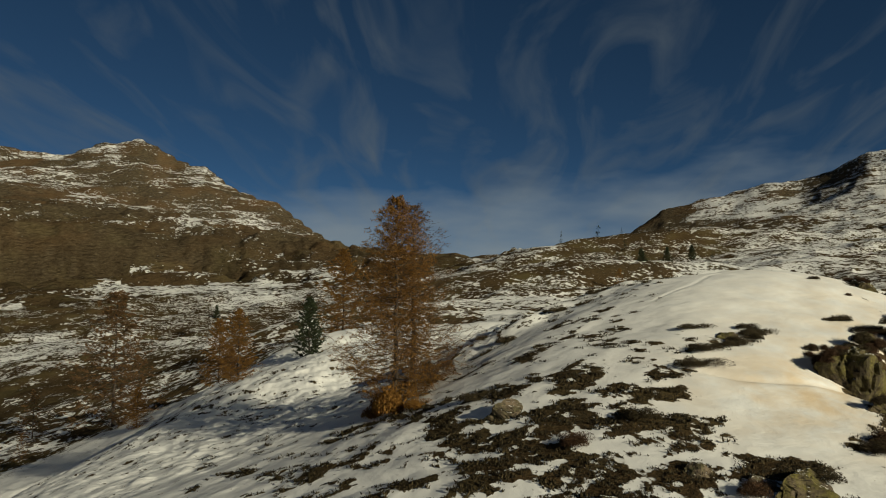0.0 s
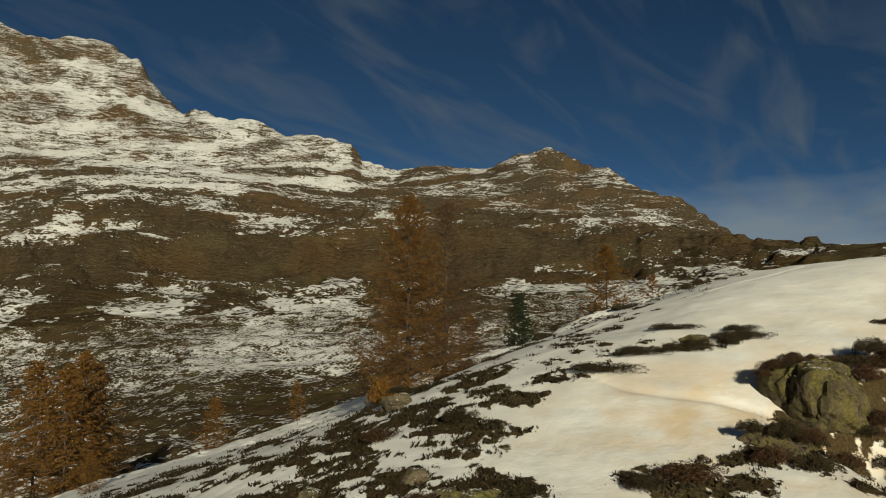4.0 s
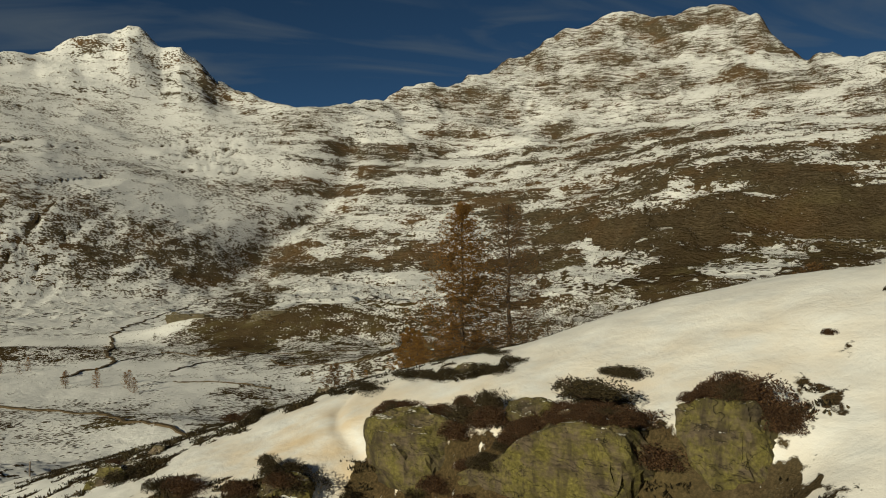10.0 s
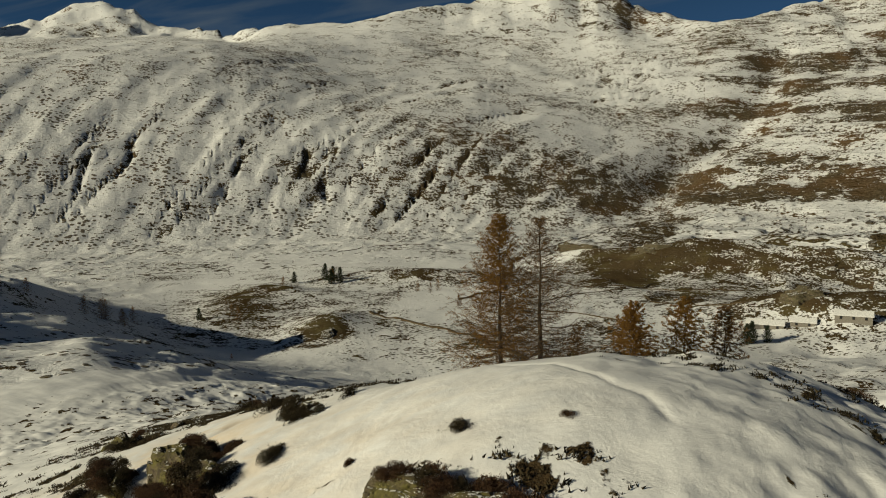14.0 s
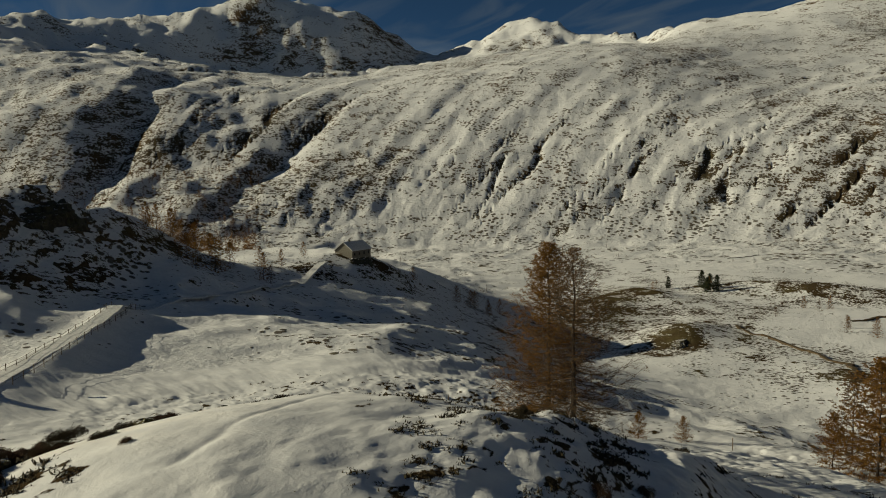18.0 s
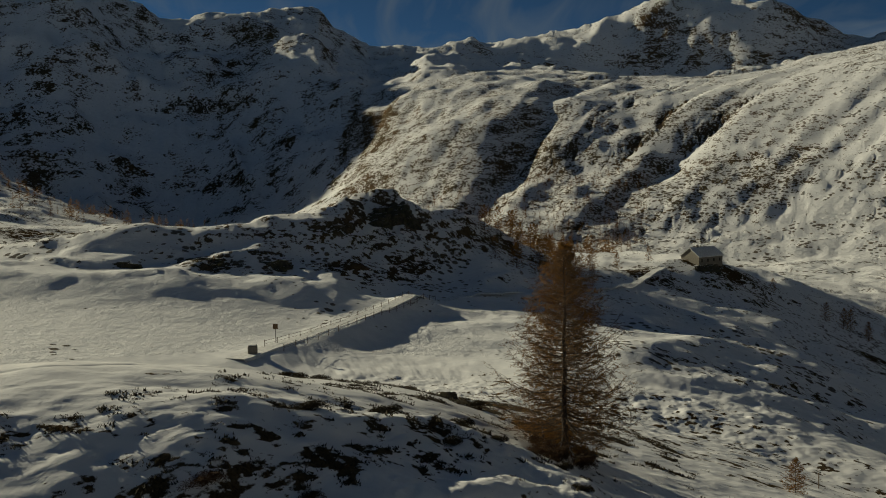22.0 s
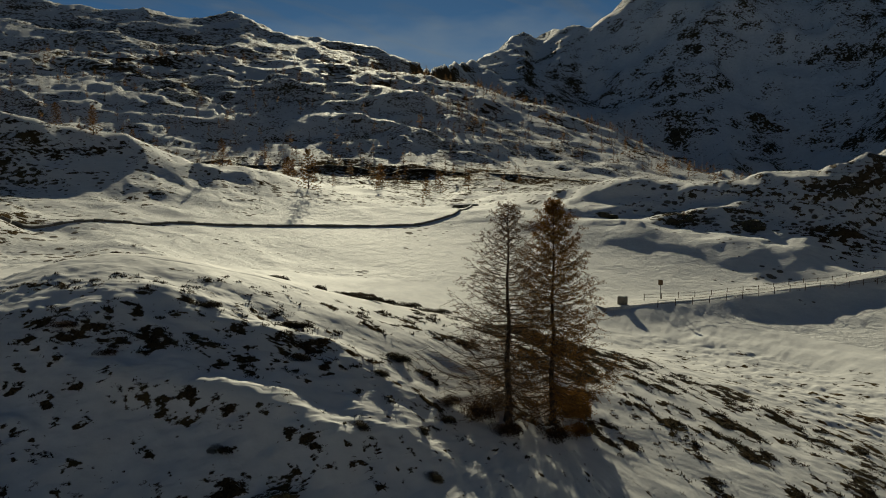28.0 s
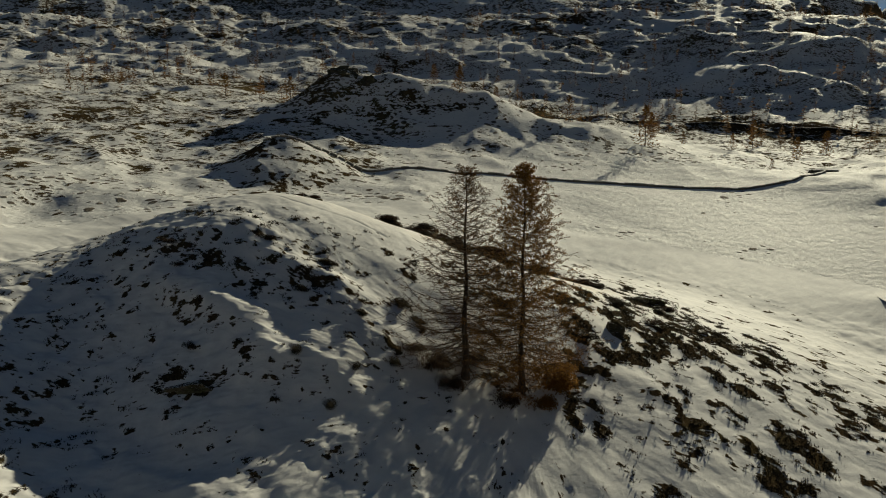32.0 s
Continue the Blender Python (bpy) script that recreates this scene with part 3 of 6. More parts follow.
    bp.inputs["Strength"].default_value, bp.inputs["Distance"].default_value = bump, distance
    l.new(height, bp.inputs["Height"])
    l.new(bp.outputs[0], b.inputs["Normal"])
    return m


def slope_material(name, size, bands, bump, distance, dot, dot_share=1.0, contrast=1.0, dip=(6, -5, 20), ledges=0.0, gather=0.9, steepness=0.5):
    """Snow that lies in bands and ledges on far slopes, with rock and heath between and single dark bushes. size: metres of one patch, dot: metres between bushes."""
    m, n, l, b = material(name)
    geo = n.new("ShaderNodeNewGeometry")
    pos = geo.outputs["Position"]
    bare = n.new("ShaderNodeAttribute"); bare.attribute_name = "bare"
    rock = n.new("ShaderNodeAttribute"); rock.attribute_name = "rock"
    big = noise_node(n, l, scaled(n, l, pos, (1, 1, bands), dip), 1.0 / size, 9, 0.64, 0.5)
    mid = noise_node(n, l, scaled(n, l, pos, (1, 1, bands * 0.8), (-dip[0], 8, 50)), 4.3 / size, 7, 0.68, 0.3)
    fine = noise_node(n, l, scaled(n, l, pos, (1, 1, max(1.3, bands * 0.45))), 8.0 / size, 3, 0.62)
    more = math_node(n, l, "MULTIPLY", math_node(n, l, "SUBTRACT", bare.outputs["Fac"], 0.5), 0.55)
    patch = math_node(n, l, "ADD", math_node(n, l, "MULTIPLY", big, 0.52), math_node(n, l, "MULTIPLY", mid, 0.46))
    patch = math_node(n, l, "ADD", patch, math_node(n, l, "MULTIPLY", fine, 0.44))
    patch = math_node(n, l, "SUBTRACT", patch, 0.05)
    sep = n.new("ShaderNodeSeparateXYZ"); l.new(geo.outputs["Normal"], sep.inputs[0])
    steep = math_node(n, l, "MULTIPLY", math_node(n, l, "SUBTRACT", 0.90, sep.outputs["Z"]), steepness)
    if ledges:
        # beds of rock that crop out as long dark lines along the slope
        up = n.new("ShaderNodeSeparateXYZ"); l.new(scaled(n, l, pos, (1, 1, 1), (5, 4, 0)), up.inputs[0])
        warp = noise_node(n, l, pos, 0.18 / size, 4, 0.55)
        bed = math_node(n, l, "ADD", math_node(n, l, "MULTIPLY", up.outputs["Z"], 1.0 / ledges), math_node(n, l, "MULTIPLY", warp, 5.0))
        bed = math_node(n, l, "ADD", bed, math_node(n, l, "MULTIPLY", big, 3.0))
        bed = math_node(n, l, "PINGPONG", bed, 1.0)
        line = ramp(n, l, bed, ((0.0, (0.5, 0.5, 0.5)), (0.55, (0.42, 0.42, 0.42)), (0.80, (0.58, 0.58, 0.58)), (1.0, (0.72, 0.72, 0.72))))
        strong = ramp(n, l, noise_node(n, l, pos, 0.5 / size, 3), ((0.42, (0, 0, 0)), (0.62, (1, 1, 1))))
        steep = math_node(n, l, "ADD", steep, math_node(n, l, "MULTIPLY", math_node(n, l, "SUBTRACT", line, 0.5), math_node(n, l, "MULTIPLY", strong, 0.40)))
    level = math_node(n, l, "ADD", math_node(n, l, "ADD", patch, steep), more)
    edge = n.new("ShaderNodeMapRange")
    edge.inputs["From Min"].default_value, edge.inputs["From Max"].default_value = 0.65 - 0.010 / contrast, 0.65 + 0.012 / contrast
    l.new(level, edge.inputs["Value"])
    # bushes: spots whose size follows how bare the slope is
    cell = n.new("ShaderNodeTexVoronoi")
    cell.inputs["Scale"].default_value = 1.0 / dot
    l.new(pos, cell.inputs["Vector"])
    where = noise_node(n, l, pos, 0.45 / size, 5, 0.6)
    reach = math_node(n, l, "ADD", math_node(n, l, "MULTIPLY", math_node(n, l, "SUBTRACT", where, 0.5), gather), math_node(n, l, "ADD", more, 0.16))
    reach = math_node(n, l, "MULTIPLY", math_node(n, l, "MULTIPLY", reach, 2.4 * dot_share), math_node(n, l, "ADD", fine, 0.5), True)
    spot = n.new("ShaderNodeMapRange")
    spot.inputs["From Min"].default_value, spot.inputs["From Max"].default_value = -0.02, 0.06
    l.new(math_node(n, l, "SUBTRACT", math_node(n, l, "MINIMUM", reach, 0.42), cell.outputs["Distance"]), spot.inputs["Value"])
    cover = math_node(n, l, "MAXIMUM", edge.outputs[0], math_node(n, l, "MULTIPLY", spot.outputs[0], 0.9))
    grain = noise_node(n, l, pos, 40.0 / size, 4, 0.7)
    heath = ramp(n, l, grain, ((0.28, (0.016, 0.011, 0.007)), (0.46, (0.042, 0.029, 0.015)), (0.62, (0.088, 0.060, 0.028)), (0.8, (0.15, 0.115, 0.055))))
    grassy = ramp(n, l, noise_node(n, l, pos, 0.55 / size, 4), ((0.48, (0, 0, 0)), (0.66, (0.5, 0.5, 0.5))))
    heath = mix_colour(n, l, grassy, heath, (0.125, 0.105, 0.045))
    tone = math_node(n, l, "ADD", math_node(n, l, "MULTIPLY", fine, 0.55), math_node(n, l, "MULTIPLY", mid, 0.45))
    stone = ramp(n, l, tone, ((0.33, (0.024, 0.019, 0.014)), (0.46, (0.072, 0.056, 0.037)), (0.58, (0.135, 0.106, 0.068)), (0.72, (0.23, 0.19, 0.13))))
    warm = ramp(n, l, noise_node(n, l, pos, 0.35 / size, 4), ((0.45, (0, 0, 0)), (0.66, (0.62, 0.62, 0.62))))
    stone = mix_colour(n, l, warm, stone, (0.165, 0.092, 0.040))
    soil = mix_colour(n, l, rock.outputs["Fac"], heath, stone)
    snow = ramp(n, l, mid, ((0.3, (0.67, 0.67, 0.67)), (0.7, (0.80, 0.79, 0.77))))
    l.new(mix_colour(n, l, cover, snow, soil), b.inputs["Base Color"])
    b.inputs["Roughness"].default_value = 0.7
    l.new(math_node(n, l, "MULTIPLY", math_node(n, l, "SUBTRACT", 1.0, cover), 0.02), b.inputs["Specular IOR Level"])
    height = math_node(n, l, "ADD", math_node(n, l, "MULTIPLY", big, 0.5), math_node(n, l, "MULTIPLY", mid, math_node(n, l, "ADD", 0.40, math_node(n, l, "MULTIPLY", cover, 0.3))))
    height = math_node(n, l, "ADD", height, math_node(n, l, "MULTIPLY", fine, math_node(n, l, "ADD", 0.16, math_node(n, l, "MULTIPLY", cover, 0.14))))
    height = math_node(n, l, "ADD", height, math_node(n, l, "MULTIPLY", spot.outputs[0], 0.12))
    bp = n.new("ShaderNodeBump")
    bp.inputs["Strength"].default_value, bp.inputs["Distance"].default_value = bump, distance
    l.new(height, bp.inputs["Height"])
    l.new(bp.outputs[0], b.inputs["Normal"])
    return m


MAT_GROUND = ground_material("snowy_heath", 2.2, 0.5, 0.14, 0.35, speckle=0.05)
MAT_MID = slope_material("snowy_meadow", 11.0, 2.6, 1.0, 0.9, 2.2, 0.8, ledges=5.0, gather=1.3)
MAT_MOUNTAIN = slope_material("snowy_mountain", 40.0, 4.6, 1.0, 7.0, 9.0, 0.7, ledges=19.0)
MAT_PEAK = slope_material("high_snow", 60.0, 1.5, 1.0, 8.0, 12.0, 0.3, 1.4, steepness=0.3)
MAT_HILLSIDE = slope_material("snowy_hillside", 26.0, 2.6, 1.0, 3.6, 6.5, 1.25, 1.4, gather=2.2)


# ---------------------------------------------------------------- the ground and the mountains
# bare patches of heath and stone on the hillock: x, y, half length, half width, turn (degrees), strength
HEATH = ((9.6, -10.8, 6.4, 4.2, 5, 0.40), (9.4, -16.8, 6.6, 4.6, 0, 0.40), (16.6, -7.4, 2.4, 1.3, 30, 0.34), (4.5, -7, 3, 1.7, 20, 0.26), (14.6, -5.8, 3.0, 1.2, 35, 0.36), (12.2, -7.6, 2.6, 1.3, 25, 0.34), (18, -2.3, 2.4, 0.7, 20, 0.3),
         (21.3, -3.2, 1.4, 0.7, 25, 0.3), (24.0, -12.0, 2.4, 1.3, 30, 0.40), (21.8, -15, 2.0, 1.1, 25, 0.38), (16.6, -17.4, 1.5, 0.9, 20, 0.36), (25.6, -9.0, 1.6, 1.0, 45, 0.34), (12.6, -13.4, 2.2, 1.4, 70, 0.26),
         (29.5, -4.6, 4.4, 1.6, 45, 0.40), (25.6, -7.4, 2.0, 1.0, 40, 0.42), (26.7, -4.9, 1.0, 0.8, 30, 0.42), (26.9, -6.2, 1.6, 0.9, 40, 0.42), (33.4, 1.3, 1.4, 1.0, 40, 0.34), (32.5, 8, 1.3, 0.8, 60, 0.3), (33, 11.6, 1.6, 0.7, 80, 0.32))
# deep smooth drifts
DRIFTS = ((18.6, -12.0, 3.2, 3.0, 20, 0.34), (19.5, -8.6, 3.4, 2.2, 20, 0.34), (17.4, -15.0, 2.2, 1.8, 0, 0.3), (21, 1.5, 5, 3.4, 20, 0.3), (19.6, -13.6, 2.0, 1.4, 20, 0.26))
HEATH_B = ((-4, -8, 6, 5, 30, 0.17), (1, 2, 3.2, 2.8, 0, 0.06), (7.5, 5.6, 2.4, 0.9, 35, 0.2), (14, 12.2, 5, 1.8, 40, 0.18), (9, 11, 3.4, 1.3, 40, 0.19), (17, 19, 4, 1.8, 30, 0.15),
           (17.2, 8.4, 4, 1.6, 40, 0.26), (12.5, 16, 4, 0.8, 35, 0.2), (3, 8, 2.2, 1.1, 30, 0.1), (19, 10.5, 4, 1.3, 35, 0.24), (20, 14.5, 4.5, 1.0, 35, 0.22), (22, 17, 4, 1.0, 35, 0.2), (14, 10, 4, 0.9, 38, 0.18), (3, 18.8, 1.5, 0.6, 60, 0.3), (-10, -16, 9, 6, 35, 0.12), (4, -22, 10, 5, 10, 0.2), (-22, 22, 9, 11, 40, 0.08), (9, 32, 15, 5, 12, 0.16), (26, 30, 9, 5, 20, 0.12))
# rocky and heathy places on the valley floor
OUTCROPS = ((-235, -158, 22, 9, 30, 0.40), (-300, -250, 46, 12, 40, 0.30), (-440, -196, 60, 22, 100, 0.22), (-551, -104, 20, 12, 90, 0.14), (-510, -36, 22, 11, 90, 0.06), (-520, 20, 60, 14, 100, 0.06), (-350, -262, 26, 9, 60, 0.30),
            (-330, 46, 30, 14, 80, 0.26), (-205, -60, 26, 6, 60, 0.22), (-642, -250, 40, 10, 110, 0.28), (-90, -230, 40, 16, 30, 0.28), (-5, -172, 20, 11, 40, 0.10), (40, -131, 30, 6, 8, 0.2), (209, -18, 6, 6, 0, 0.16),
            (-120, -245, 30, 9, 20, 0.34), (-170, -190, 22, 7, 30, 0.24), (-640, 60, 110, 20, 100, 0.05), (245, -235, 75, 26, 42, 0.22), (300, -150, 60, 26, 70, 0.2), (-8, -36, 16, 11, 20, 0.07), (8, -58, 22, 9, 0, 0.08), (-32, -46, 14, 9, 30, 0.08), (-52, -70, 20, 10, 40, 0.1))


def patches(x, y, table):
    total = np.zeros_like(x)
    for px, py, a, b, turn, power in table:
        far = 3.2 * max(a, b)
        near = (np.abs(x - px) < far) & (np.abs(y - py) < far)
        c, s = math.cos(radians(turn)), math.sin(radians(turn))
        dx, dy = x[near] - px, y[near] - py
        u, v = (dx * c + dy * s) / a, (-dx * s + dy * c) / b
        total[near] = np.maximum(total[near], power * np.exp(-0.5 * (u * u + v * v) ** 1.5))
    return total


def cover_maps(x, y, z):
    """How bare of snow the ground is, how rocky, and how dusty the snow, from 0 to 1."""
    r = np.hypot(x, y)
    az = np.degrees(np.arctan2(-x, y)) % 360
    north = step(az, 316, 340) + (1 - step(az, 62, 84)) * (az < 180)
    bare = 0.33 + 0 * r
    # brown sunny slopes in the north and north-west, whiter with height, with a bare cliff at their foot
    bare = bare + step(r, 55, 80) * north * (0.235 - 0.03 * step(z, 100, 190) - 0.12 * step(z, 200, 400) + 0.12 * fractal(x, y, 130.0, 3, 94) - 0.05 * step(az, 312, 330) * step(r, 450, 800) + 0.07 * (1 - step(az, 30, 45)) * (az < 180) * step(r, 700, 1100))
    cliff = step(r, 860, 900) * (1 - step(r, 995, 1050)) * (step(az, 352, 362) + (1 - step(az, 60, 66)) * (az < 180))
    bare = bare + 0.17 * cliff * np.clip(0.55 + 1.2 * fractal(x, y, 90.0, 3, 99), 0, 1)
    # long ledges of rock that follow the slope, with snowfields between them
    sunny = (step(az, 330, 345) + (1 - step(az, 90, 100)) * (az < 180)) * step(r, 420, 620) * (1 - step(z, 330, 480))
    band = fractal(np.radians(az) * 1000 + 0.12 * r, z * 3.4 + 0.10 * r, 105.0, 4, 101, 0.55)
    bare = bare + sunny * (1 - 0.8 * cliff) * (0.23 * step(band, 0.02, 0.45) - 0.075 * step(az, 22, 48) * (az < 180))
    past = past_gorge(r, az)
    west = step(az, 62, 84) * (1 - step(past, -3, 2))
    bare = bare + west * step(r, 230, 380) * (0.19 - 0.13 * step(z, 60, 300) + 0.08 * fractal(x, y, 110.0, 2, 95))
    hill = step(past, -2.5, 2.5) * (1 - step(az, 172, 182))
    bare = bare + hill * step(r, 700, 1000) * (0.03 + 0.10 * fractal(x, y, 200.0, 3, 91)) + 0.34 * gully_lines(x, y, r, az)
    # the broken rock face at the foot of the hillside beside the gorge
    bare = bare + 0.30 * crest(x, y, ((-1110, -175, 1), (-1115, -250, 0.9), (-1090, -340, 0.7), (-1080, -390, 0.2)), 55.0) * np.clip(0.6 + 0.8 * fractal(x, y, 60.0, 3, 90), 0, 1.2)
    plain = step(az, 84, 98) * (1 - step(az, 134, 142)) * step(r, 120, 180) * (1 - step(r, 640, 900))
    bare = bare - plain * 0.05 + plain * 0.22 * step(fractal(x, y, 120.0, 3, 92), 0.25, 0.7)
    south = step(az, 176, 186) * (1 - step(az, 320, 335))
    bare = bare + south * step(r, 80, 220) * (0.10 - 0.03 * step(r, 380, 480) + 0.09 * fractal(x, y, 60.0, 2, 93)) + south * step(r, 1050, 1500) * (0.09 * fractal(np.radians(az) * 2600, r * 0.3, 130.0, 4, 97, 0.6) + 0.06 * fractal(x, y, 45.0, 3, 98, 0.6) - 0.07)
    bare = bare + 0.10 * step(az, 252, 266) * (1 - step(az, 318, 332)) * step(r, 62, 100) * (1 - step(r, 300, 420))
    even = crest(x, y, ((30, -66, 1), (70, -72, 1), (100, -60, 1), (90, -95, 1), (45, -90, 1), (10, -100, 0.6)), 26.0)
    bare = bare - 0.24 * np.clip(even * 1.3, 0, 1)
    # snowier sides of the two knolls; on the southern one extra white stands for sunlight
    bare = bare - 0.09 * crest(x, y, ((212, -15, 1), (200, -45, 1), (182, -70, 1), (150, -100, 0.7)), 22.0) - 0.06 * crest(x, y, ((88, -140, 1), (50, -143, 1), (20, -155, 1), (0, -180, 0.6)), 20.0)
    bare = bare - 0.02 * crest(x, y, ((100, -126, 0.5), (47, -134, 1), (6, -175, 1.6), (-10, -176, 1.8), (-30, -190, 0.6)), 22.0)
    bare = bare - 0.04 * step(az, 124, 132) * (1 - step(az, 176, 186)) * step(r, 2000, 2600)
    bare = bare + patches(x, y, OUTCROPS) * np.clip(0.75 + 0.6 * fractal(x, y, 16.0, 4, 96, 0.6), 0, 1.3)
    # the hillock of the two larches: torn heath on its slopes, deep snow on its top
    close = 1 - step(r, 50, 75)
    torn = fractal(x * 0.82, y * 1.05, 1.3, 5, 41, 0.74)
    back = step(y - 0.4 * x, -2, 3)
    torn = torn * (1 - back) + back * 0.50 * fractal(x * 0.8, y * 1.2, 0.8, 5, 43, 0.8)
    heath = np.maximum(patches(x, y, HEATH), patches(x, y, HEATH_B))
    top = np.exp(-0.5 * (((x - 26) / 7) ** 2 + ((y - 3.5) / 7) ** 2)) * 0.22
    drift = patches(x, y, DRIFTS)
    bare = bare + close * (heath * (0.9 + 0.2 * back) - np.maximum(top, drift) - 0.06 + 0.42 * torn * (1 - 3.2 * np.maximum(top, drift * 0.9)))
    rock = 0.12 + 0.6 * crest(x, y, ((60, -126, 1), (6, -175, 1), (-20, -186, 1)), 20.0) + 0.75 * step(r, 560, 1500) * (1 - 0.5 * south) + 0.2 * step(smooth_noise(x, y, 9.0, 44), 0.3, 0.7)
    dust = 1.2 * np.exp(-0.5 * (((x - 22) / 5) ** 2 + ((y + 11.5) / 3.5) ** 2)) + 0.8 * np.exp(-0.5 * (((x - 28) / 6) ** 2 + ((y + 5) / 5) ** 2)) + 0.4 * np.exp(-0.5 * (((x - 32) / 6) ** 2 + ((y - 4) / 5) ** 2))
    return np.clip(bare, 0, 1), np.clip(rock + 0 * r, 0, 1), np.clip(dust * 0.6, 0, 1)


AZ_COUNT = 1800
az_all = np.arange(AZ_COUNT) * 360.0 / AZ_COUNT
knots_all = profile_knots(az_all)
r_near = np.concatenate([[0.02], np.arange(0.4, 8, 0.36), np.arange(8, 38, 0.24), np.arange(38, 60, 0.36)])
r_far = [60.0]
while r_far[-1] < 4900:
    r_far.append(r_far[-1] * (1.012 if 400 < r_far[-1] or 105 < r_far[-1] < 215 else 1.019))
r_all = np.concatenate([r_near, r_far])
rr = r_all[:, None].repeat(AZ_COUNT, 1)
xx, yy = -rr * np.sin(np.radians(az_all))[None, :], rr * np.cos(np.radians(az_all))[None, :]
zz = ground_height(xx, yy, knots_all)
bare_all, rock_all, dust_all = cover_maps(xx, yy, zz)


def sheet(name, i0, i1, j0, j1, mat, label, category):
    """A piece of the ground between rows i0..i1 and columns j0..j1 (j1 may pass the seam)."""
    cols = np.arange(j0, j1 + 1) % AZ_COUNT
    closed = j1 - j0 == AZ_COUNT
    if closed:
        cols = cols[:-1]
    sub = np.ix_(np.arange(i0, i1 + 1), cols)
    x, y, z = xx[sub], yy[sub], zz[sub]
    nr_, na_ = x.shape
    me = bpy.data.meshes.new(name)
    me.vertices.add(nr_ * na_)
    me.vertices.foreach_set("co", np.stack([x, y, z], -1).astype(np.float32).ravel())
    ii = np.arange(nr_ - 1)[:, None]
    jj = np.arange(na_ if closed else na_ - 1)[None, :]
    kk = (jj + 1) % na_
    quads = np.stack([ii * na_ + jj, ii * na_ + kk, (ii + 1) * na_ + kk, (ii + 1) * na_ + jj], -1).reshape(-1, 4)[:, ::-1]
    count = len(quads)
    me.loops.add(count * 4)
    me.loops.foreach_set("vertex_index", quads.astype(np.int32).ravel())
    me.polygons.add(count)
    me.polygons.foreach_set("loop_start", (np.arange(count) * 4).astype(np.int32))
    me.polygons.foreach_set("use_smooth", np.ones(count, bool))
    me.update(calc_edges=True)
    for key, values in (("bare", bare_all), ("rock", rock_all), ("dust", dust_all)):
        at = me.attributes.new(key, "FLOAT", "POINT")
        at.data.foreach_set("value", values[sub].astype(np.float32).ravel())
    me.materials.append(mat)
    return tagged(new(name, me), label, category, kind="structure")


I1 = int(np.searchsorted(r_all, 75))
I2 = int(np.searchsorted(r_all, 600))
IN = len(r_all) - 1
sheet("ground", 0, I1, 0, AZ_COUNT, MAT_GROUND, "snow-covered alpine hillock with dark heath patches", "ground")
sheet("ground_valley", I1, I2, 0, AZ_COUNT, MAT_MID, "snowy alpine valley floor with bare brown patches", "ground")
I3 = int(np.searchsorted(r_all, 2300))
for name, a0, a1, r0, r1, mat, label in (
        ("mountain_north", -10, 50, I2, IN, MAT_MOUNTAIN, "brown rocky mountainside with thin bands of snow"), ("mountain_west", 50, 92, I2, IN, MAT_MOUNTAIN, "high snowy summit with rock faces in sun"),
        ("mountain_hillside", 92, 182, I2, I3, MAT_HILLSIDE, "smooth snowy mountainside with dark gullies"), ("mountain_southwest", 92, 182, I3, IN, MAT_PEAK, "jagged snowy peaks above a shelf"),
        ("mountain_south", 182, 220, I2, IN, MAT_PEAK, "steep shaded snowy mountain wall"), ("mountain_southeast", 220, 290, I2, IN, MAT_HILLSIDE, "terraced slope with thin snow against the light"),
        ("mountain_east", 290, 350, I2, IN, MAT_MOUNTAIN, "snow-streaked rocky ridge")):
    sheet(name, r0, r1, int(a0 * 5) % AZ_COUNT if a0 >= 0 else a0 * 5, a1 * 5, mat, label, "mountain")


# ---------------------------------------------------------------- larches
def part(name, bm, mat, parent, label=""):
    me = bpy.data.meshes.new(name)
    bm.to_mesh(me)
    bm.free()
    me.materials.append(mat)
    ob = new(name, me)
    ob.parent = parent
    if label:
        tagged(ob, label)
    return ob


def mesh_from(name, verts, faces, mat, parent=None, label="", smooth=False):
    me = bpy.data.meshes.new(name)
    if isinstance(faces, np.ndarray):
        n_f, n_s = faces.shape
        me.vertices.add(len(verts))
        me.vertices.foreach_set("co", np.asarray(verts, np.float32).ravel())
        me.loops.add(n_f * n_s)
        me.loops.foreach_set("vertex_index", faces.astype(np.int32).ravel())
        me.polygons.add(n_f)
        me.polygons.foreach_set("loop_start", (np.arange(n_f) * n_s).astype(np.int32))
        me.update(calc_edges=True)
    else:
        me.from_pydata(verts, [], faces)
    if smooth:
        me.polygons.foreach_set("use_smooth", np.ones(len(faces), bool))
    me.update()
    me.materials.append(mat)
    ob = new(name, me)
    ob.parent = parent
    if label:
        tagged(ob, label)
    return ob


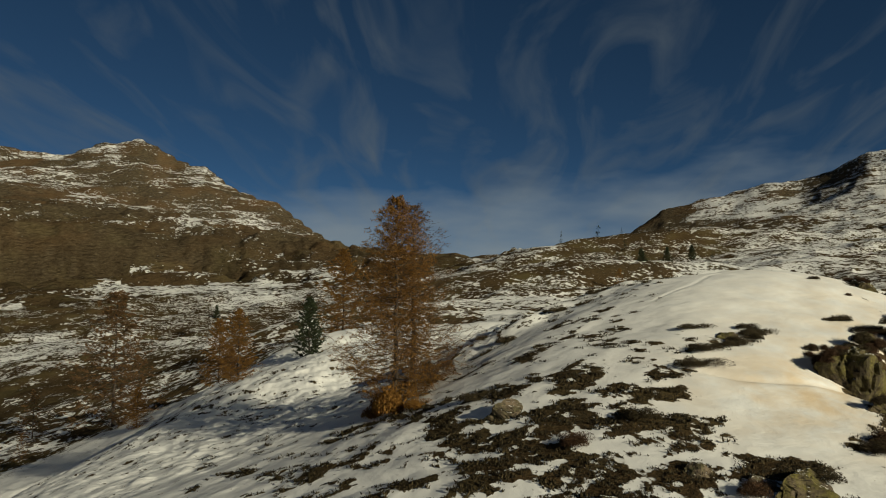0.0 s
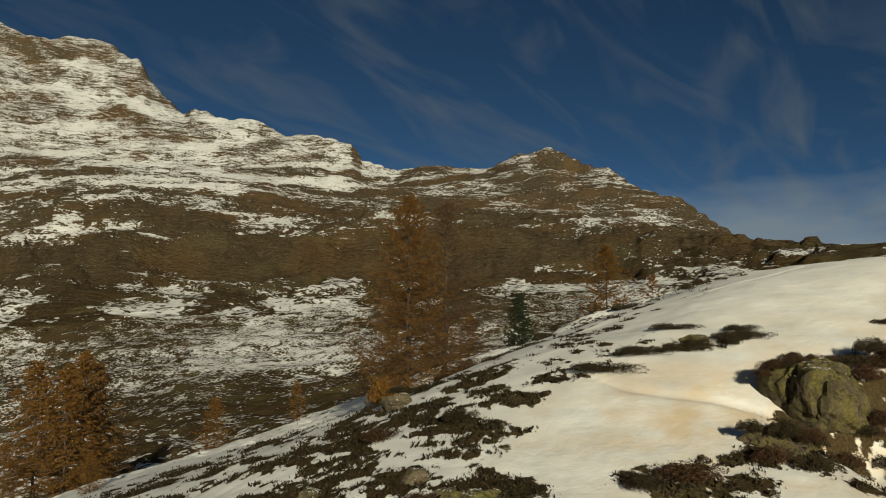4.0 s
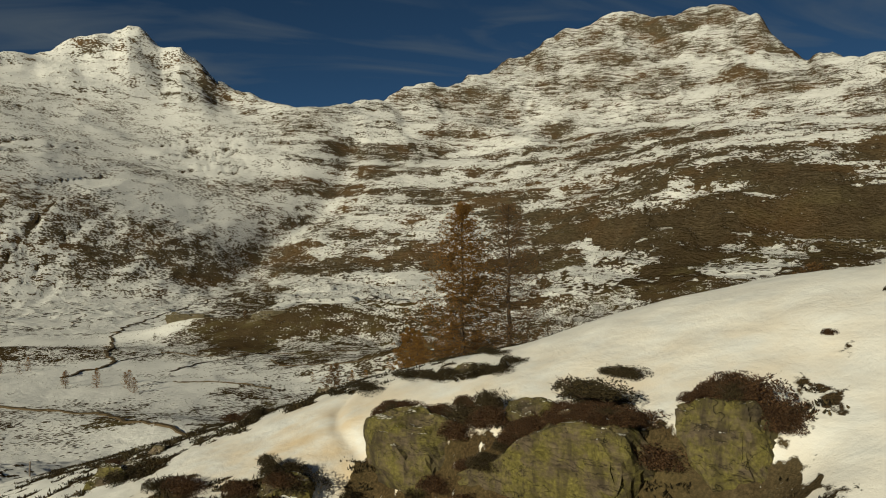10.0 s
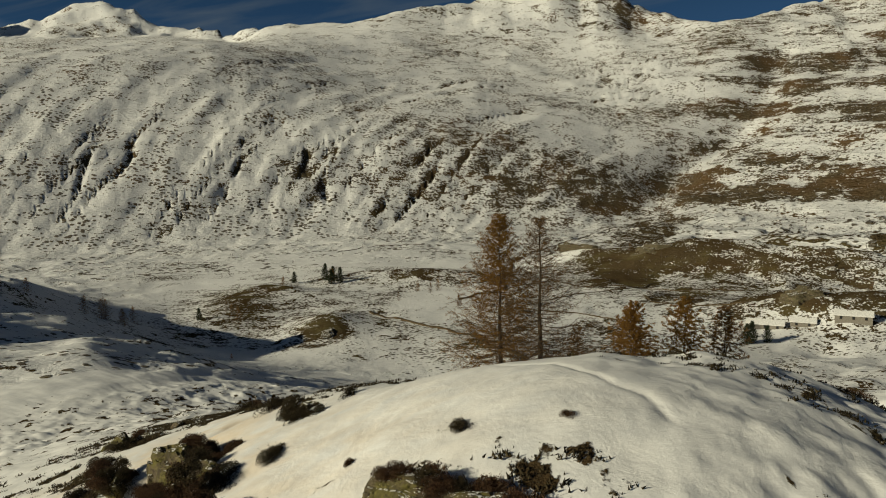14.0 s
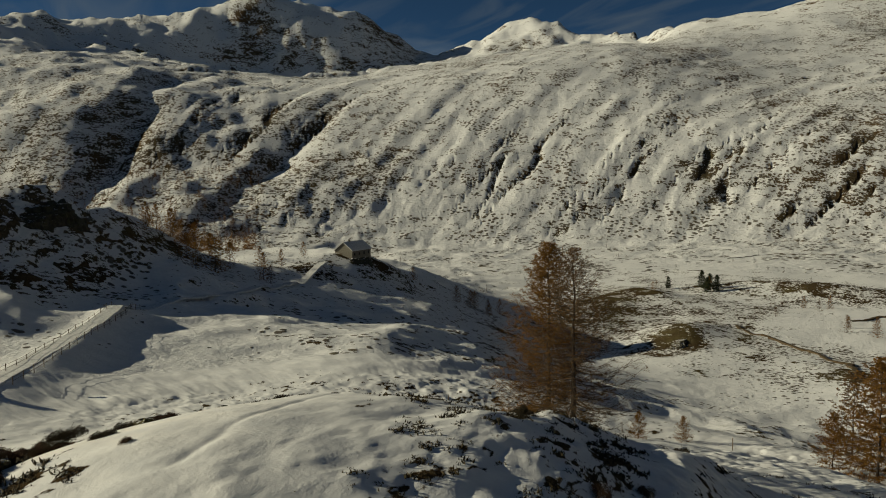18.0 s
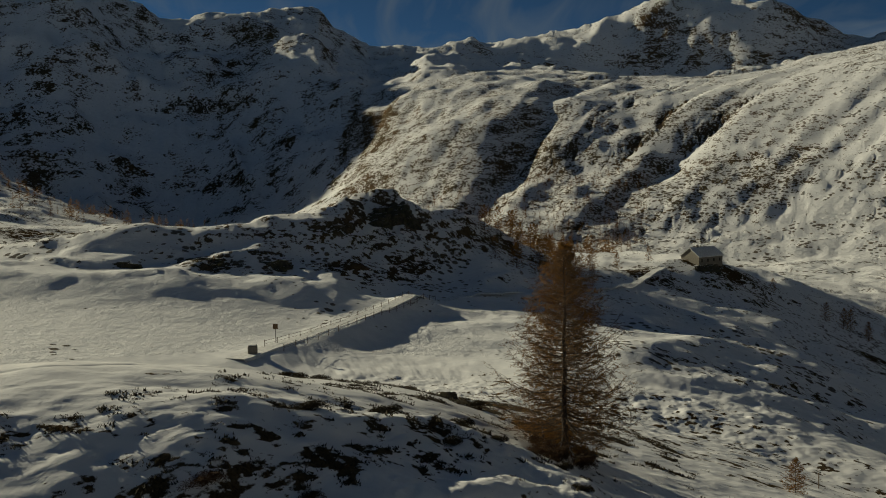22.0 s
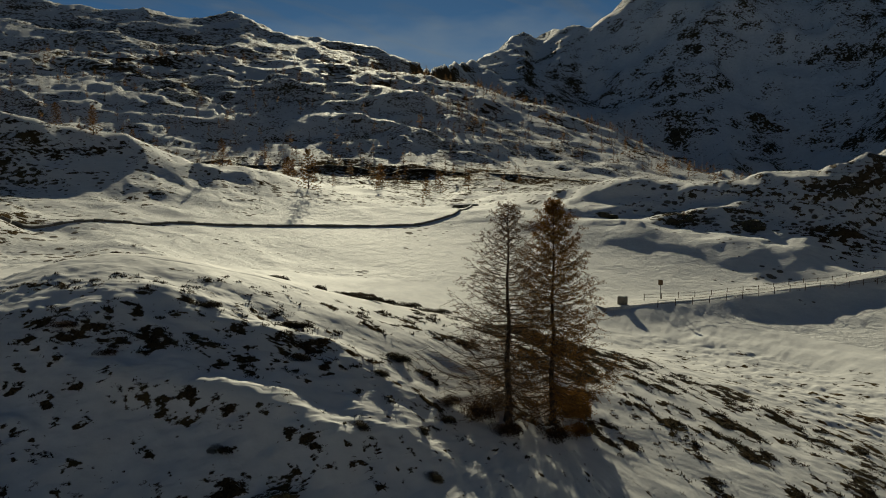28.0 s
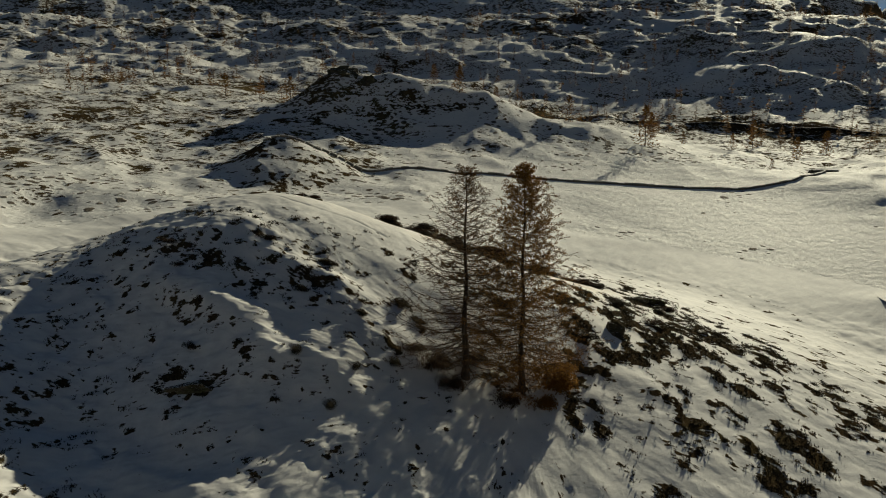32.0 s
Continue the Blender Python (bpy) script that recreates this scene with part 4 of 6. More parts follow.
def simple_material(name, stops, scale, rough=0.85, bump=0.4, distance=0.02, per_island=0.0, translucent=0.0):
    m, n, l, b = material(name)
    tc = n.new("ShaderNodeTexCoord")
    v = noise_node(n, l, tc.outputs["Object"], scale, 5, 0.6)
    if per_island:
        geo = n.new("ShaderNodeNewGeometry")
        v = math_node(n, l, "ADD", math_node(n, l, "MULTIPLY", v, 1 - per_island), math_node(n, l, "MULTIPLY", geo.outputs["Random Per Island"], per_island))
    l.new(ramp(n, l, v, stops), b.inputs["Base Color"])
    b.inputs["Roughness"].default_value = rough
    b.inputs["Specular IOR Level"].default_value = 0.2
    if bump:
        bp = n.new("ShaderNodeBump")
        bp.inputs["Strength"].default_value, bp.inputs["Distance"].default_value = bump, distance
        l.new(v, bp.inputs["Height"])
        l.new(bp.outputs[0], b.inputs["Normal"])
    if translucent:
        t = n.new("ShaderNodeBsdfTranslucent")
        l.new(ramp(n, l, v, stops), t.inputs["Color"])
        mix = n.new("ShaderNodeMixShader")
        mix.inputs[0].default_value = translucent
        l.new(b.outputs[0], mix.inputs[1]); l.new(t.outputs[0], mix.inputs[2])
        l.new(mix.outputs[0], n["Material Output"].inputs["Surface"])
    return m


MAT_BARK = simple_material("larch_bark", ((0.25, (0.025, 0.018, 0.013)), (0.55, (0.07, 0.052, 0.040)), (0.8, (0.14, 0.11, 0.085))), 9, 0.9, 0.8, 0.04)
MAT_TWIG = simple_material("larch_twigs", ((0.3, (0.045, 0.030, 0.020)), (0.7, (0.11, 0.078, 0.050))), 5, 0.9, 0.2)
MAT_NEEDLES = simple_material("autumn_needles", ((0.15, (0.125, 0.060, 0.014)), (0.45, (0.26, 0.128, 0.028)), (0.8, (0.40, 0.215, 0.052))), 1.3, 0.8, 0.0, 0.01, 0.5, 0.42)
MAT_NEEDLES_DULL = simple_material("withered_needles", ((0.15, (0.105, 0.06, 0.027)), (0.5, (0.19, 0.106, 0.045)), (0.85, (0.29, 0.17, 0.07))), 1.3, 0.8, 0.0, 0.01, 0.5, 0.42)
MAT_PINE = simple_material("pine_needles", ((0.2, (0.012, 0.018, 0.008)), (0.6, (0.03, 0.042, 0.018)), (0.9, (0.06, 0.075, 0.03))), 2, 0.8, 0.0, 0.01, 0.5)


def tube(points, radii, sides, verts, faces):
    base = len(verts)
    for k, p in enumerate(points):
        d = (points[min(k + 1, len(points) - 1)] - points[max(k - 1, 0)]).normalized()
        a = d.orthogonal().normalized()
        b = d.cross(a)
        for s in range(sides):
            t = 2 * math.pi * s / sides
            verts.append(p + (a * math.cos(t) + b * math.sin(t)) * radii[k])
    for k in range(len(points) - 1):
        for s in range(sides):
            u = (s + 1) % sides
            faces.append((base + k * sides + s, base + k * sides + u, base + (k + 1) * sides + u, base + (k + 1) * sides + s))


def tuft_mesh(c, a, h, lengths=(1.3, -0.5, 0.42)):
    """Small pointed tufts: centres c, directions a and sizes h give vertices and triangles."""
    a = a / np.linalg.norm(a, axis=1, keepdims=True)
    ref = np.where(np.abs(a[:, 2:3]) < 0.8, np.array([[0.0, 0.0, 1.0]]), np.array([[1.0, 0.0, 0.0]]))
    d = np.cross(a, ref); d /= np.linalg.norm(d, axis=1, keepdims=True)
    e = np.cross(a, d)
    h = h[:, None]
    tip, foot, wide = lengths
    v = np.stack([c + a * h * tip, c + d * h * wide + a * h * foot, c - d * h * wide * 0.5 + e * h * wide * 0.86 + a * h * foot, c - d * h * wide * 0.5 - e * h * wide * 0.86 + a * h * foot], 1)
    base = (np.arange(len(c)) * 4)[:, None, None]
    f = base + np.array([[[0, 1, 2], [0, 2, 3], [0, 3, 1]]])
    return v.reshape(-1, 3), f.reshape(-1, 3)


def larch(name, seed, height, spread, limbs, twigs, tufts, trunk_r, bare_low, needles, label, group="", droop=0.22, full=1.0, split=False, tuft=0.085):
    """A larch with a straight trunk, whorls of limbs that droop and lift again, thin twigs and tufts of needles.
    split: each limb is a part of its own; otherwise the limbs belong to the trunk."""
    rnd = random.Random(seed)
    thing = tagged(new(name), label, "tree", group)
    verts, faces = [], []
    steps = 12
    line = [Vector((0.05 * math.sin(k * 1.7 + seed), 0.05 * math.cos(k * 1.3 + seed), height * k / steps - 0.3)) for k in range(steps + 1)]
    radii = [trunk_r * (1 - 0.95 * (k / steps) ** 0.85) * (1.35 if k == 0 else 1) for k in range(steps + 1)]
    tube(line, radii, 9, verts, faces)
    if split:
        mesh_from("trunk", verts, faces, MAT_BARK, thing, "furrowed grey-brown trunk", True)
    shoots = []
    tv, tf = ([], []) if split else (verts, faces)
    for k in range(limbs):
        f = bare_low + (0.99 - bare_low) * ((k + rnd.random()) / limbs) ** 0.92
        u = f * steps
        i = min(int(u), steps - 1)
        foot = line[i].lerp(line[i + 1], u - i)
        ang = k * 2.39996 + rnd.uniform(-0.6, 0.6)
        low = (f - bare_low) / (1 - bare_low)
        reach = spread * (1 - low) ** 0.78 * (0.55 + 0.45 * min(1, low / 0.16)) * rnd.uniform(0.55, 1.15) + 0.15
        out = Vector((math.cos(ang), math.sin(ang), 0))
        pts = []
        rise = 0.62 * low + 0.02
        for q in range(6):
            s = q / 5
            z = reach * (rise * s - droop * (1 - low * 0.8) * math.sin(s * 2.4) + 0.22 * s * s * s)
            pts.append(foot + out * reach * s + Vector((rnd.uniform(-1, 1), rnd.uniform(-1, 1), 0)) * 0.05 * reach * s + Vector((0, 0, z)))
        lv, lf = ([], []) if split else (verts, faces)
        r0 = 0.014 + 0.026 * reach / spread * (trunk_r / 0.25)
        tube(pts, [r0 * (1 - 0.8 * q / 5) for q in range(6)], 4 if split else 3, lv, lf)
        count = max(4, int(twigs * (0.35 + 0.65 * reach / spread)))
        for q in range(count):
            s = 0.14 + 0.86 * (q + rnd.random()) / count
            j = min(int(s * 5), 4)
            start = pts[j].lerp(pts[j + 1], s * 5 - j)
            side = 1 if q % 2 else -1
            way = (out * rnd.uniform(0.35, 0.9) + Vector((-out.y, out.x, 0)) * side * rnd.uniform(0.35, 1.0) + Vector((0, 0, rnd.uniform(-0.45, 0.35)))).normalized()
            size = reach * rnd.uniform(0.18, 0.40) * (1.15 - 0.5 * s) + 0.15
            end = start + way * size
            mid = start.lerp(end, 0.5) + Vector((0, 0, rnd.uniform(-0.06, 0.03) * size))
            tube([start, mid, end + Vector((0, 0, 0.08 * size))], [0.011, 0.008, 0.004], 3, tv, tf)
            if rnd.random() > full:
                continue
            shoots.append((*start, *mid, *end))
        if split:
            mesh_from("limb", lv, lf, MAT_TWIG, thing)
    if split:
        tagged(mesh_from("fine_branching", tv, tf, MAT_TWIG, thing), "countless thin bare twigs", kind="stuff")
    else:
        mesh_from("trunk", verts, faces, MAT_BARK, thing, "bare trunk and limbs")
    rs_ = np.random.RandomState(seed)
    s_ = np.repeat(np.array(shoots), tufts, 0)
    w = rs_.rand(len(s_), 1)
    c = np.where(w < 0.5, s_[:, 0:3] + (s_[:, 3:6] - s_[:, 0:3]) * w * 2, s_[:, 3:6] + (s_[:, 6:9] - s_[:, 3:6]) * (w * 2 - 1)) + rs_.normal(0, 0.05, (len(s_), 3))
    mesh_from("crown", *tuft_mesh(c, rs_.normal(0, 1, (len(s_), 3)), rs_.uniform(0.5, 1.1, len(s_)) * tuft), needles, thing, "thin autumn-coloured needles")
    return thing


def ground_at(x, y):
    """Height of the built ground sheet at one place."""
    r, u = math.hypot(x, y), (math.degrees(math.atan2(-x, y)) % 360) * AZ_COUNT / 360
    i = min(max(int(np.searchsorted(r_all, r)) - 1, 0), len(r_all) - 2)
    f = min(max((r - r_all[i]) / (r_all[i + 1] - r_all[i]), 0), 1)
    j, g = int(u) % AZ_COUNT, u - int(u)
    k = (j + 1) % AZ_COUNT
    return float((zz[i, j] * (1 - g) + zz[i, k] * g) * (1 - f) + (zz[i + 1, j] * (1 - g) + zz[i + 1, k] * g) * f)


def plant(ob, x, y, turn=0.0, size=1.0, sink=0.0):
    ob.matrix_world = pose(x, y, ground_at(x, y) - sink, 0, 0, turn) @ Matrix.Scale(size, 4)
    return ob


larch_a = larch("larch", 3, 13.4, 4.7, 200, 19, 24, 0.21, 0.06, MAT_NEEDLES, "tall orange-brown autumn larch on the snowy hillock", "two larches on the hillock", split=True, tuft=0.052)
plant(larch_a, 0, 0)
larch_b = larch("larch", 8, 12.6, 4.9, 190, 19, 16, 0.23, 0.09, MAT_NEEDLES_DULL, "tall half-bare brown larch beside the orange one", "two larches on the hillock", full=0.62, split=True, tuft=0.046)
plant(larch_b, 0.9, 3.15)


# ---------------------------------------------------------------- the hillock: boulders, shrubs, undergrowth
def rock_material(name, lichen, base):
    m, n, l, b = material(name)
    tc = n.new("ShaderNodeTexCoord")
    geo = n.new("ShaderNodeNewGeometry")
    pos = geo.outputs["Position"]
    layer = noise_node(n, l, scaled(n, l, pos, (1.1, 1.1, 5), (25, 15, 0)), 1.6, 6, 0.65, 0.4)
    grain = noise_node(n, l, pos, 9, 5, 0.65)
    v = math_node(n, l, "ADD", math_node(n, l, "MULTIPLY", layer, 0.6), math_node(n, l, "MULTIPLY", grain, 0.4))
    stone = ramp(n, l, v, ((0.3, tuple(c * 0.25 for c in base)), (0.5, base), (0.72, tuple(c * 1.7 for c in base))))
    growth = ramp(n, l, noise_node(n, l, pos, 1.3, 9, 0.72), ((0.40, (0, 0, 0)), (0.56, (1, 1, 1))))
    moss = ramp(n, l, grain, ((0.3, tuple(c * 0.4 for c in lichen)), (0.6, lichen), (0.8, tuple(c * 1.5 for c in lichen))))
    colour = mix_colour(n, l, growth, stone, moss)
    # dark streaks and clefts
    streak = ramp(n, l, noise_node(n, l, scaled(n, l, pos, (1.6, 1.6, 0.35), (0, 20, 0)), 1.1, 5, 0.6, 0.5), ((0.47, (0, 0, 0)), (0.62, (0.75, 0.75, 0.75))))
    colour = mix_colour(n, l, streak, colour, tuple(c * 0.35 for c in base))
    line = noise_node(n, l, scaled(n, l, pos, (0.6, 1.0, 1.7), (30, 20, 40)), 0.9, 4, 0.55, 0.6)
    cleft = ramp(n, l, line, ((0.488, (0, 0, 0)), (0.495, (0.7, 0.7, 0.7)), (0.502, (0, 0, 0))))
    colour = mix_colour(n, l, cleft, colour, (0.008, 0.006, 0.005))
    v = math_node(n, l, "SUBTRACT", v, math_node(n, l, "MULTIPLY", cleft, 0.5))
    # snow lies on the flat tops
    sep = n.new("ShaderNodeSeparateXYZ"); l.new(geo.outputs["Normal"], sep.inputs[0])
    flat = math_node(n, l, "ADD", sep.outputs["Z"], math_node(n, l, "MULTIPLY", math_node(n, l, "SUBTRACT", grain, 0.5), 0.7))
    snow = ramp(n, l, flat, ((0.98, (0, 0, 0)), (1.06, (1, 1, 1))))
    l.new(mix_colour(n, l, snow, colour, (0.74, 0.73, 0.71)), b.inputs["Base Color"])
    b.inputs["Roughness"].default_value = 0.9
    b.inputs["Specular IOR Level"].default_value = 0.2
    bp = n.new("ShaderNodeBump")
    bp.inputs["Strength"].default_value, bp.inputs["Distance"].default_value = 0.9, 0.12
    l.new(v, bp.inputs["Height"]); l.new(bp.outputs[0], b.inputs["Normal"])
    return m


MAT_LICHEN = rock_material("lichened_rock", (0.14, 0.122, 0.036), (0.094, 0.073, 0.049))
MAT_CRAG = rock_material("dark_crag", (0.07, 0.07, 0.035), (0.075, 0.066, 0.055))
MAT_STONE = rock_material("brown_stone", (0.11, 0.10, 0.05), (0.15, 0.115, 0.08))
MAT_JUNIPER = simple_material("dwarf_shrub_leaves", ((0.2, (0.012, 0.009, 0.005)), (0.5, (0.032, 0.024, 0.011)), (0.85, (0.075, 0.055, 0.024))), 1.5, 0.85, 0.0, 0.01, 0.6)
MAT_RUST = simple_material("rusty_shrub_leaves", ((0.2, (0.022, 0.012, 0.007)), (0.5, (0.055, 0.028, 0.014)), (0.85, (0.11, 0.06, 0.027))), 1.5, 0.85, 0.0, 0.01, 0.6)


def boulder(name, seed, size, mat, label, cuts=17, rough=0.13, category="rock", layered=0.0):
    """A broken block of rock: a rounded box cut by planes, with cracks and layers."""
    rnd = random.Random(seed)
    bm = bmesh.new()
    bmesh.ops.create_cube(bm, size=2)
    bmesh.ops.subdivide_edges(bm, edges=bm.edges[:], cuts=cuts, use_grid_fill=True)
    planes = []
    for k in range(9):
        d = Vector((rnd.gauss(0, 1), rnd.gauss(0, 1), rnd.gauss(0.15, 0.8))).normalized()
        planes.append((d, rnd.uniform(0.56, 0.88)))
    for v in bm.verts:
        c = v.co
        c = c / (abs(c.x) ** 3.8 + abs(c.y) ** 3.8 + abs(c.z) ** 3.8) ** (1 / 3.8)
        for d, far in planes:
            over = c.dot(d) - far
            if over > 0:
                c = c - d * over * 0.93
        n1 = noise.fractal(c * 1.7 + Vector((seed * 3.1, 0, 0)), 1.0, 2.0, 5)
        crack = abs(noise.noise(c * 2.3 + Vector((0, seed * 1.7, 0))))
        c = c * (1 + rough * n1 - (0.09 if crack < 0.05 else 0.0))
        if layered:
            t = c.z * 4.5 + 0.5 * n1
            c = c * (1 - layered * (t - math.floor(t)))
        v.co = Vector((c.x * size[0], c.y * size[1], c.z * size[2]))
    me = bpy.data.meshes.new(name)
    bm.to_mesh(me); bm.free()
    me.materials.append(mat)
    return tagged(new(name, me), label, category)


def set_rock(ob, x, y, sink, turn, tilt=(0, 0)):
    ob.matrix_world = pose(x, y, ground_at(x, y) + sink, tilt[0], tilt[1], turn)
    return ob


BOULDERS = []
for k, (x, y, sink, turn, tilt, size, mat, label) in enumerate((
        (25.2, -6.2, -1.2, 42, (8, -3), (2.5, 1.6, 2.35), MAT_LICHEN, "big brown boulder with yellow-green lichen under dark shrubs"),
        (29.2, -3.2, -1.5, 40, (14, -8), (3.3, 1.6, 2.5), MAT_LICHEN, "broad cracked boulder with yellow-green lichen and dark shrubs"),
        (27.4, -3.0, -0.6, 55, (4, 4), (1.0, 1.1, 1.5), MAT_LICHEN, "pointed lichen-covered block leaning on a boulder"),
        (33.2, 0.4, -0.6, 35, (6, -10), (1.7, 1.1, 1.6), MAT_LICHEN, "lichened boulder half hidden in rusty shrubs"),
        (33.6, 8.0, -0.02, 70, (0, -10), (1.5, 0.9, 0.5), MAT_LICHEN, "flat lichened slab of rock in the snow"),
        (34.2, 9.6, -0.2, 75, (4, 0), (1.7, 0.9, 0.7), MAT_LICHEN, "low lichened rock ledge below a slab"),
        (35.0, 12.2, -0.35, 85, (0, 6), (1.5, 0.8, 0.75), MAT_LICHEN, "lichened rock among rusty shrubs"),
        (24.2, -11.6, -0.3, 20, (0, 0), (1.4, 1.0, 1.0), MAT_LICHEN, "rounded lichened rock under a dark shrub"),
        (16.6, -19.2, -0.3, 10, (0, 5), (1.6, 1.2, 0.9), MAT_LICHEN, "low lichened rock on the heath slope"),
        (13.2, -17.8, -0.1, 30, (0, 0), (0.6, 0.5, 0.45), MAT_STONE, "small brown stone in the heath"),
        (15.0, -18.6, -0.1, 60, (10, 0), (0.9, 0.6, 0.4), MAT_STONE, "flat brown stone in the heath"),
        (9.6, -19.2, -0.1, 10, (0, 0), (0.5, 0.5, 0.35), MAT_STONE, "small brown stone in the heath"),
        (6.6, -9.6, -0.25, -20, (0, 12), (1.3, 0.8, 0.7), MAT_STONE, "grey-brown rock beside the orange larch"),
        (2.6, 18.6, -0.1, 55, (0, 12), (1.7, 0.6, 0.35), MAT_STONE, "long reddish slab of bare rock in the snow"),
        (19.2, -3.8, -0.25, 30, (0, 0), (0.8, 0.6, 0.5), MAT_LICHEN, "small lichened rock under shrubs"),
        (36.5, -1.5, -0.5, 30, (0, 0), (1.8, 1.2, 1.2), MAT_LICHEN, "lichened boulder on the steep edge of the hillock"))):
    BOULDERS.append(set_rock(boulder("boulder", 20 + k, size, mat, label), x, y, sink, turn, tilt))


def shrub(name, seed, tufts, mat, label, size=0.05, low=0.45, category="shrub"):
    """A low mat of twigs with small leaves, one metre across its half width."""
    rnd = random.Random(seed)
    thing = tagged(new(name), label, category)
    sv, sf = [], []
    lobes = [(rnd.uniform(-0.55, 0.55), rnd.uniform(-0.55, 0.55), rnd.uniform(0.35, 0.6)) for _ in range(7)]
    for k in range(14):
        a = rnd.uniform(0, 6.28)
        e = Vector((math.cos(a) * rnd.uniform(0.3, 0.95), math.sin(a) * rnd.uniform(0.3, 0.95), low * rnd.uniform(0.5, 1.2)))
        tube([Vector((0, 0, -0.1)), e * 0.5 + Vector((0, 0, 0.06)), e], [0.02, 0.014, 0.006], 3, sv, sf)
    rs_ = np.random.RandomState(seed)
    lobe = np.array(lobes)[rs_.randint(0, len(lobes), tufts)]
    a, u = rs_.uniform(0, 6.283, tufts), rs_.rand(tufts) ** 0.5
    z = low * (1 - u * u) ** 0.5 * (0.6 + lobe[:, 2]) * rs_.uniform(0.2, 1.08, tufts)
    c = np.stack([lobe[:, 0] + lobe[:, 2] * u * np.cos(a), lobe[:, 1] + lobe[:, 2] * u * np.sin(a), z], 1)
    way = np.stack([rs_.normal(0, 0.8, tufts), rs_.normal(0, 0.8, tufts), rs_.uniform(0.0, 1.1, tufts)], 1)
    verts, faces = tuft_mesh(c, way, size * rs_.uniform(0.6, 1.5, tufts), (1.6, 0.0, 0.6))
    mesh_from("stem", sv, sf, MAT_TWIG, thing)
    mesh_from("foliage", verts, faces, mat, thing)
    return thing


def put_shrub(proto, x, y, a, b, turn, height=1.0, lift=0.0):
    m = pose(x, y, ground_at(x, y) - 0.06 + lift, 0, 0, turn) @ Matrix.Diagonal((a, b, height * (0.78 if height < 2 else 1.0), 1))
    return copy_thing(proto, m)


SHRUB_KINDS = [shrub("shrub", 60 + k, 3600, mat, label, 0.027) for k, (mat, label) in enumerate((
    (MAT_JUNIPER, "low dark green-brown dwarf shrub in the snow"), (MAT_RUST, "low rusty brown dwarf shrub in the snow"),
    (MAT_JUNIPER, "dark spreading dwarf shrub among heath"), (MAT_RUST, "withered brown shrub mat among heath")))]
# x, y, half length, half width, turn, height, kind, and lift where a shrub grows on a boulder
SHRUBS_A = ((27.6, -0.2, 1.2, 0.6, 25, 1, 0), (30.9, 5, 0.35, 0.25, 0, 0.5, 1), (24.4, -11.2, 1.6, 1.1, 40, 1.5, 0),
            (21.8, -15, 1.7, 1.0, 30, 1.2, 1), (16.9, -18.4, 1.7, 1.2, 20, 1.2, 0), (27.8, -7.8, 0.8, 0.6, 50, 1.2, 1), (17.4, -5.9, 1.4, 0.9, 30, 1, 2), (19.6, -4.5, 0.9, 0.7, 30, 1, 2),
            (21.3, -2.6, 0.45, 0.35, 0, 0.8, 2), (16.4, -7.8, 1.9, 1.1, 25, 1, 2))
SHRUBS_B = ((33.4, 1.2, 1.4, 0.9, 40, 1.7, 1), (20.8, -3.8, 0.75, 0.7, 0, 1, 0), (19.2, -5.1, 1.2, 0.6, 30, 0.9, 2), (21.1, -2.1, 1.0, 0.45, 25, 0.8, 2), (30.1, 8.2, 0.8, 0.45, 40, 0.7, 0),
            (34.2, 11.3, 0.9, 0.6, 75, 1.3, 1), (35.0, 13.2, 0.8, 0.5, 80, 1.3, 1), (33.9, 10.4, 0.7, 0.45, 60, 1.3, 3), (33.5, 8.9, 0.5, 0.35, 60, 1.6, 1), (30.1, 11.4, 0.28, 0.25, 0, 0.5, 3), (5, -6.6, 1.6, 0.9, 20, 1, 2),
            (18, -2.2, 1.5, 0.5, 20, 0.8, 2), (21.3, -3.1, 1.7, 0.6, 25, 0.9, 2))
SHRUBS_C = ((7.3, 5.4, 1.3, 0.7, 35, 1.3, 0), (14.9, 13.4, 1.2, 0.5, 40, 1, 2), (8.5, 11.6, 0.9, 0.4, 40, 1, 0), (17.7, 20, 0.9, 0.5, 30, 0.8, 3), (5.7, 8.3, 0.8, 0.45, 30, 0.9, 0),
            (2.1, 7.2, 0.8, 0.5, 20, 1, 2), (2.7, 12.6, 0.9, 0.5, 10, 0.9, 0), (14.4, 19.3, 0.7, 0.4, 30, 0.7, 3), (1.6, 9.4, 0.6, 0.4, 0, 0.9, 0), (-0.8, 11.2, 0.8, 0.5, 10, 0.9, 0),
            (5.6, 18.4, 0.7, 0.4, 20, 0.8, 2), (11.5, 9.5, 1.6, 0.5, 40, 1.0, 0))
SHRUBS_D = ((25.6, -5.2, 2.0, 1.1, 42, 1.3, 0, 0.15), (27.4, -4.6, 0.9, 0.7, 40, 1.3, 1, 0.3), (28.6, -1.6, 2.2, 1.1, 40, 1.0, 0, 0.0), (30.6, -1.2, 1.6, 0.9, 40, 1.0, 1, 0.0), (32.0, -1.2, 1.3, 0.9, 35, 1.3, 1, 0.0),
            (28.4, -5.6, 1.1, 0.8, 30, 1.3, 1, 0.0), (32.8, 0.9, 1.4, 0.9, 30, 1.4, 1, 0.6), (24.3, -11.9, 0.9, 0.6, 30, 1.2, 0, 0.5), (31.4, -5.0, 1.1, 0.8, 30, 1.2, 1, 0.0), (26.5, -4.6, 0.9, 0.6, 40, 1.5, 0, 0.5), (29.6, -2.4, 1.7, 0.8, 40, 1.3, 0, 0.9), (30.8, -2.0, 1.0, 0.7, 40, 1.2, 1, 0.8))
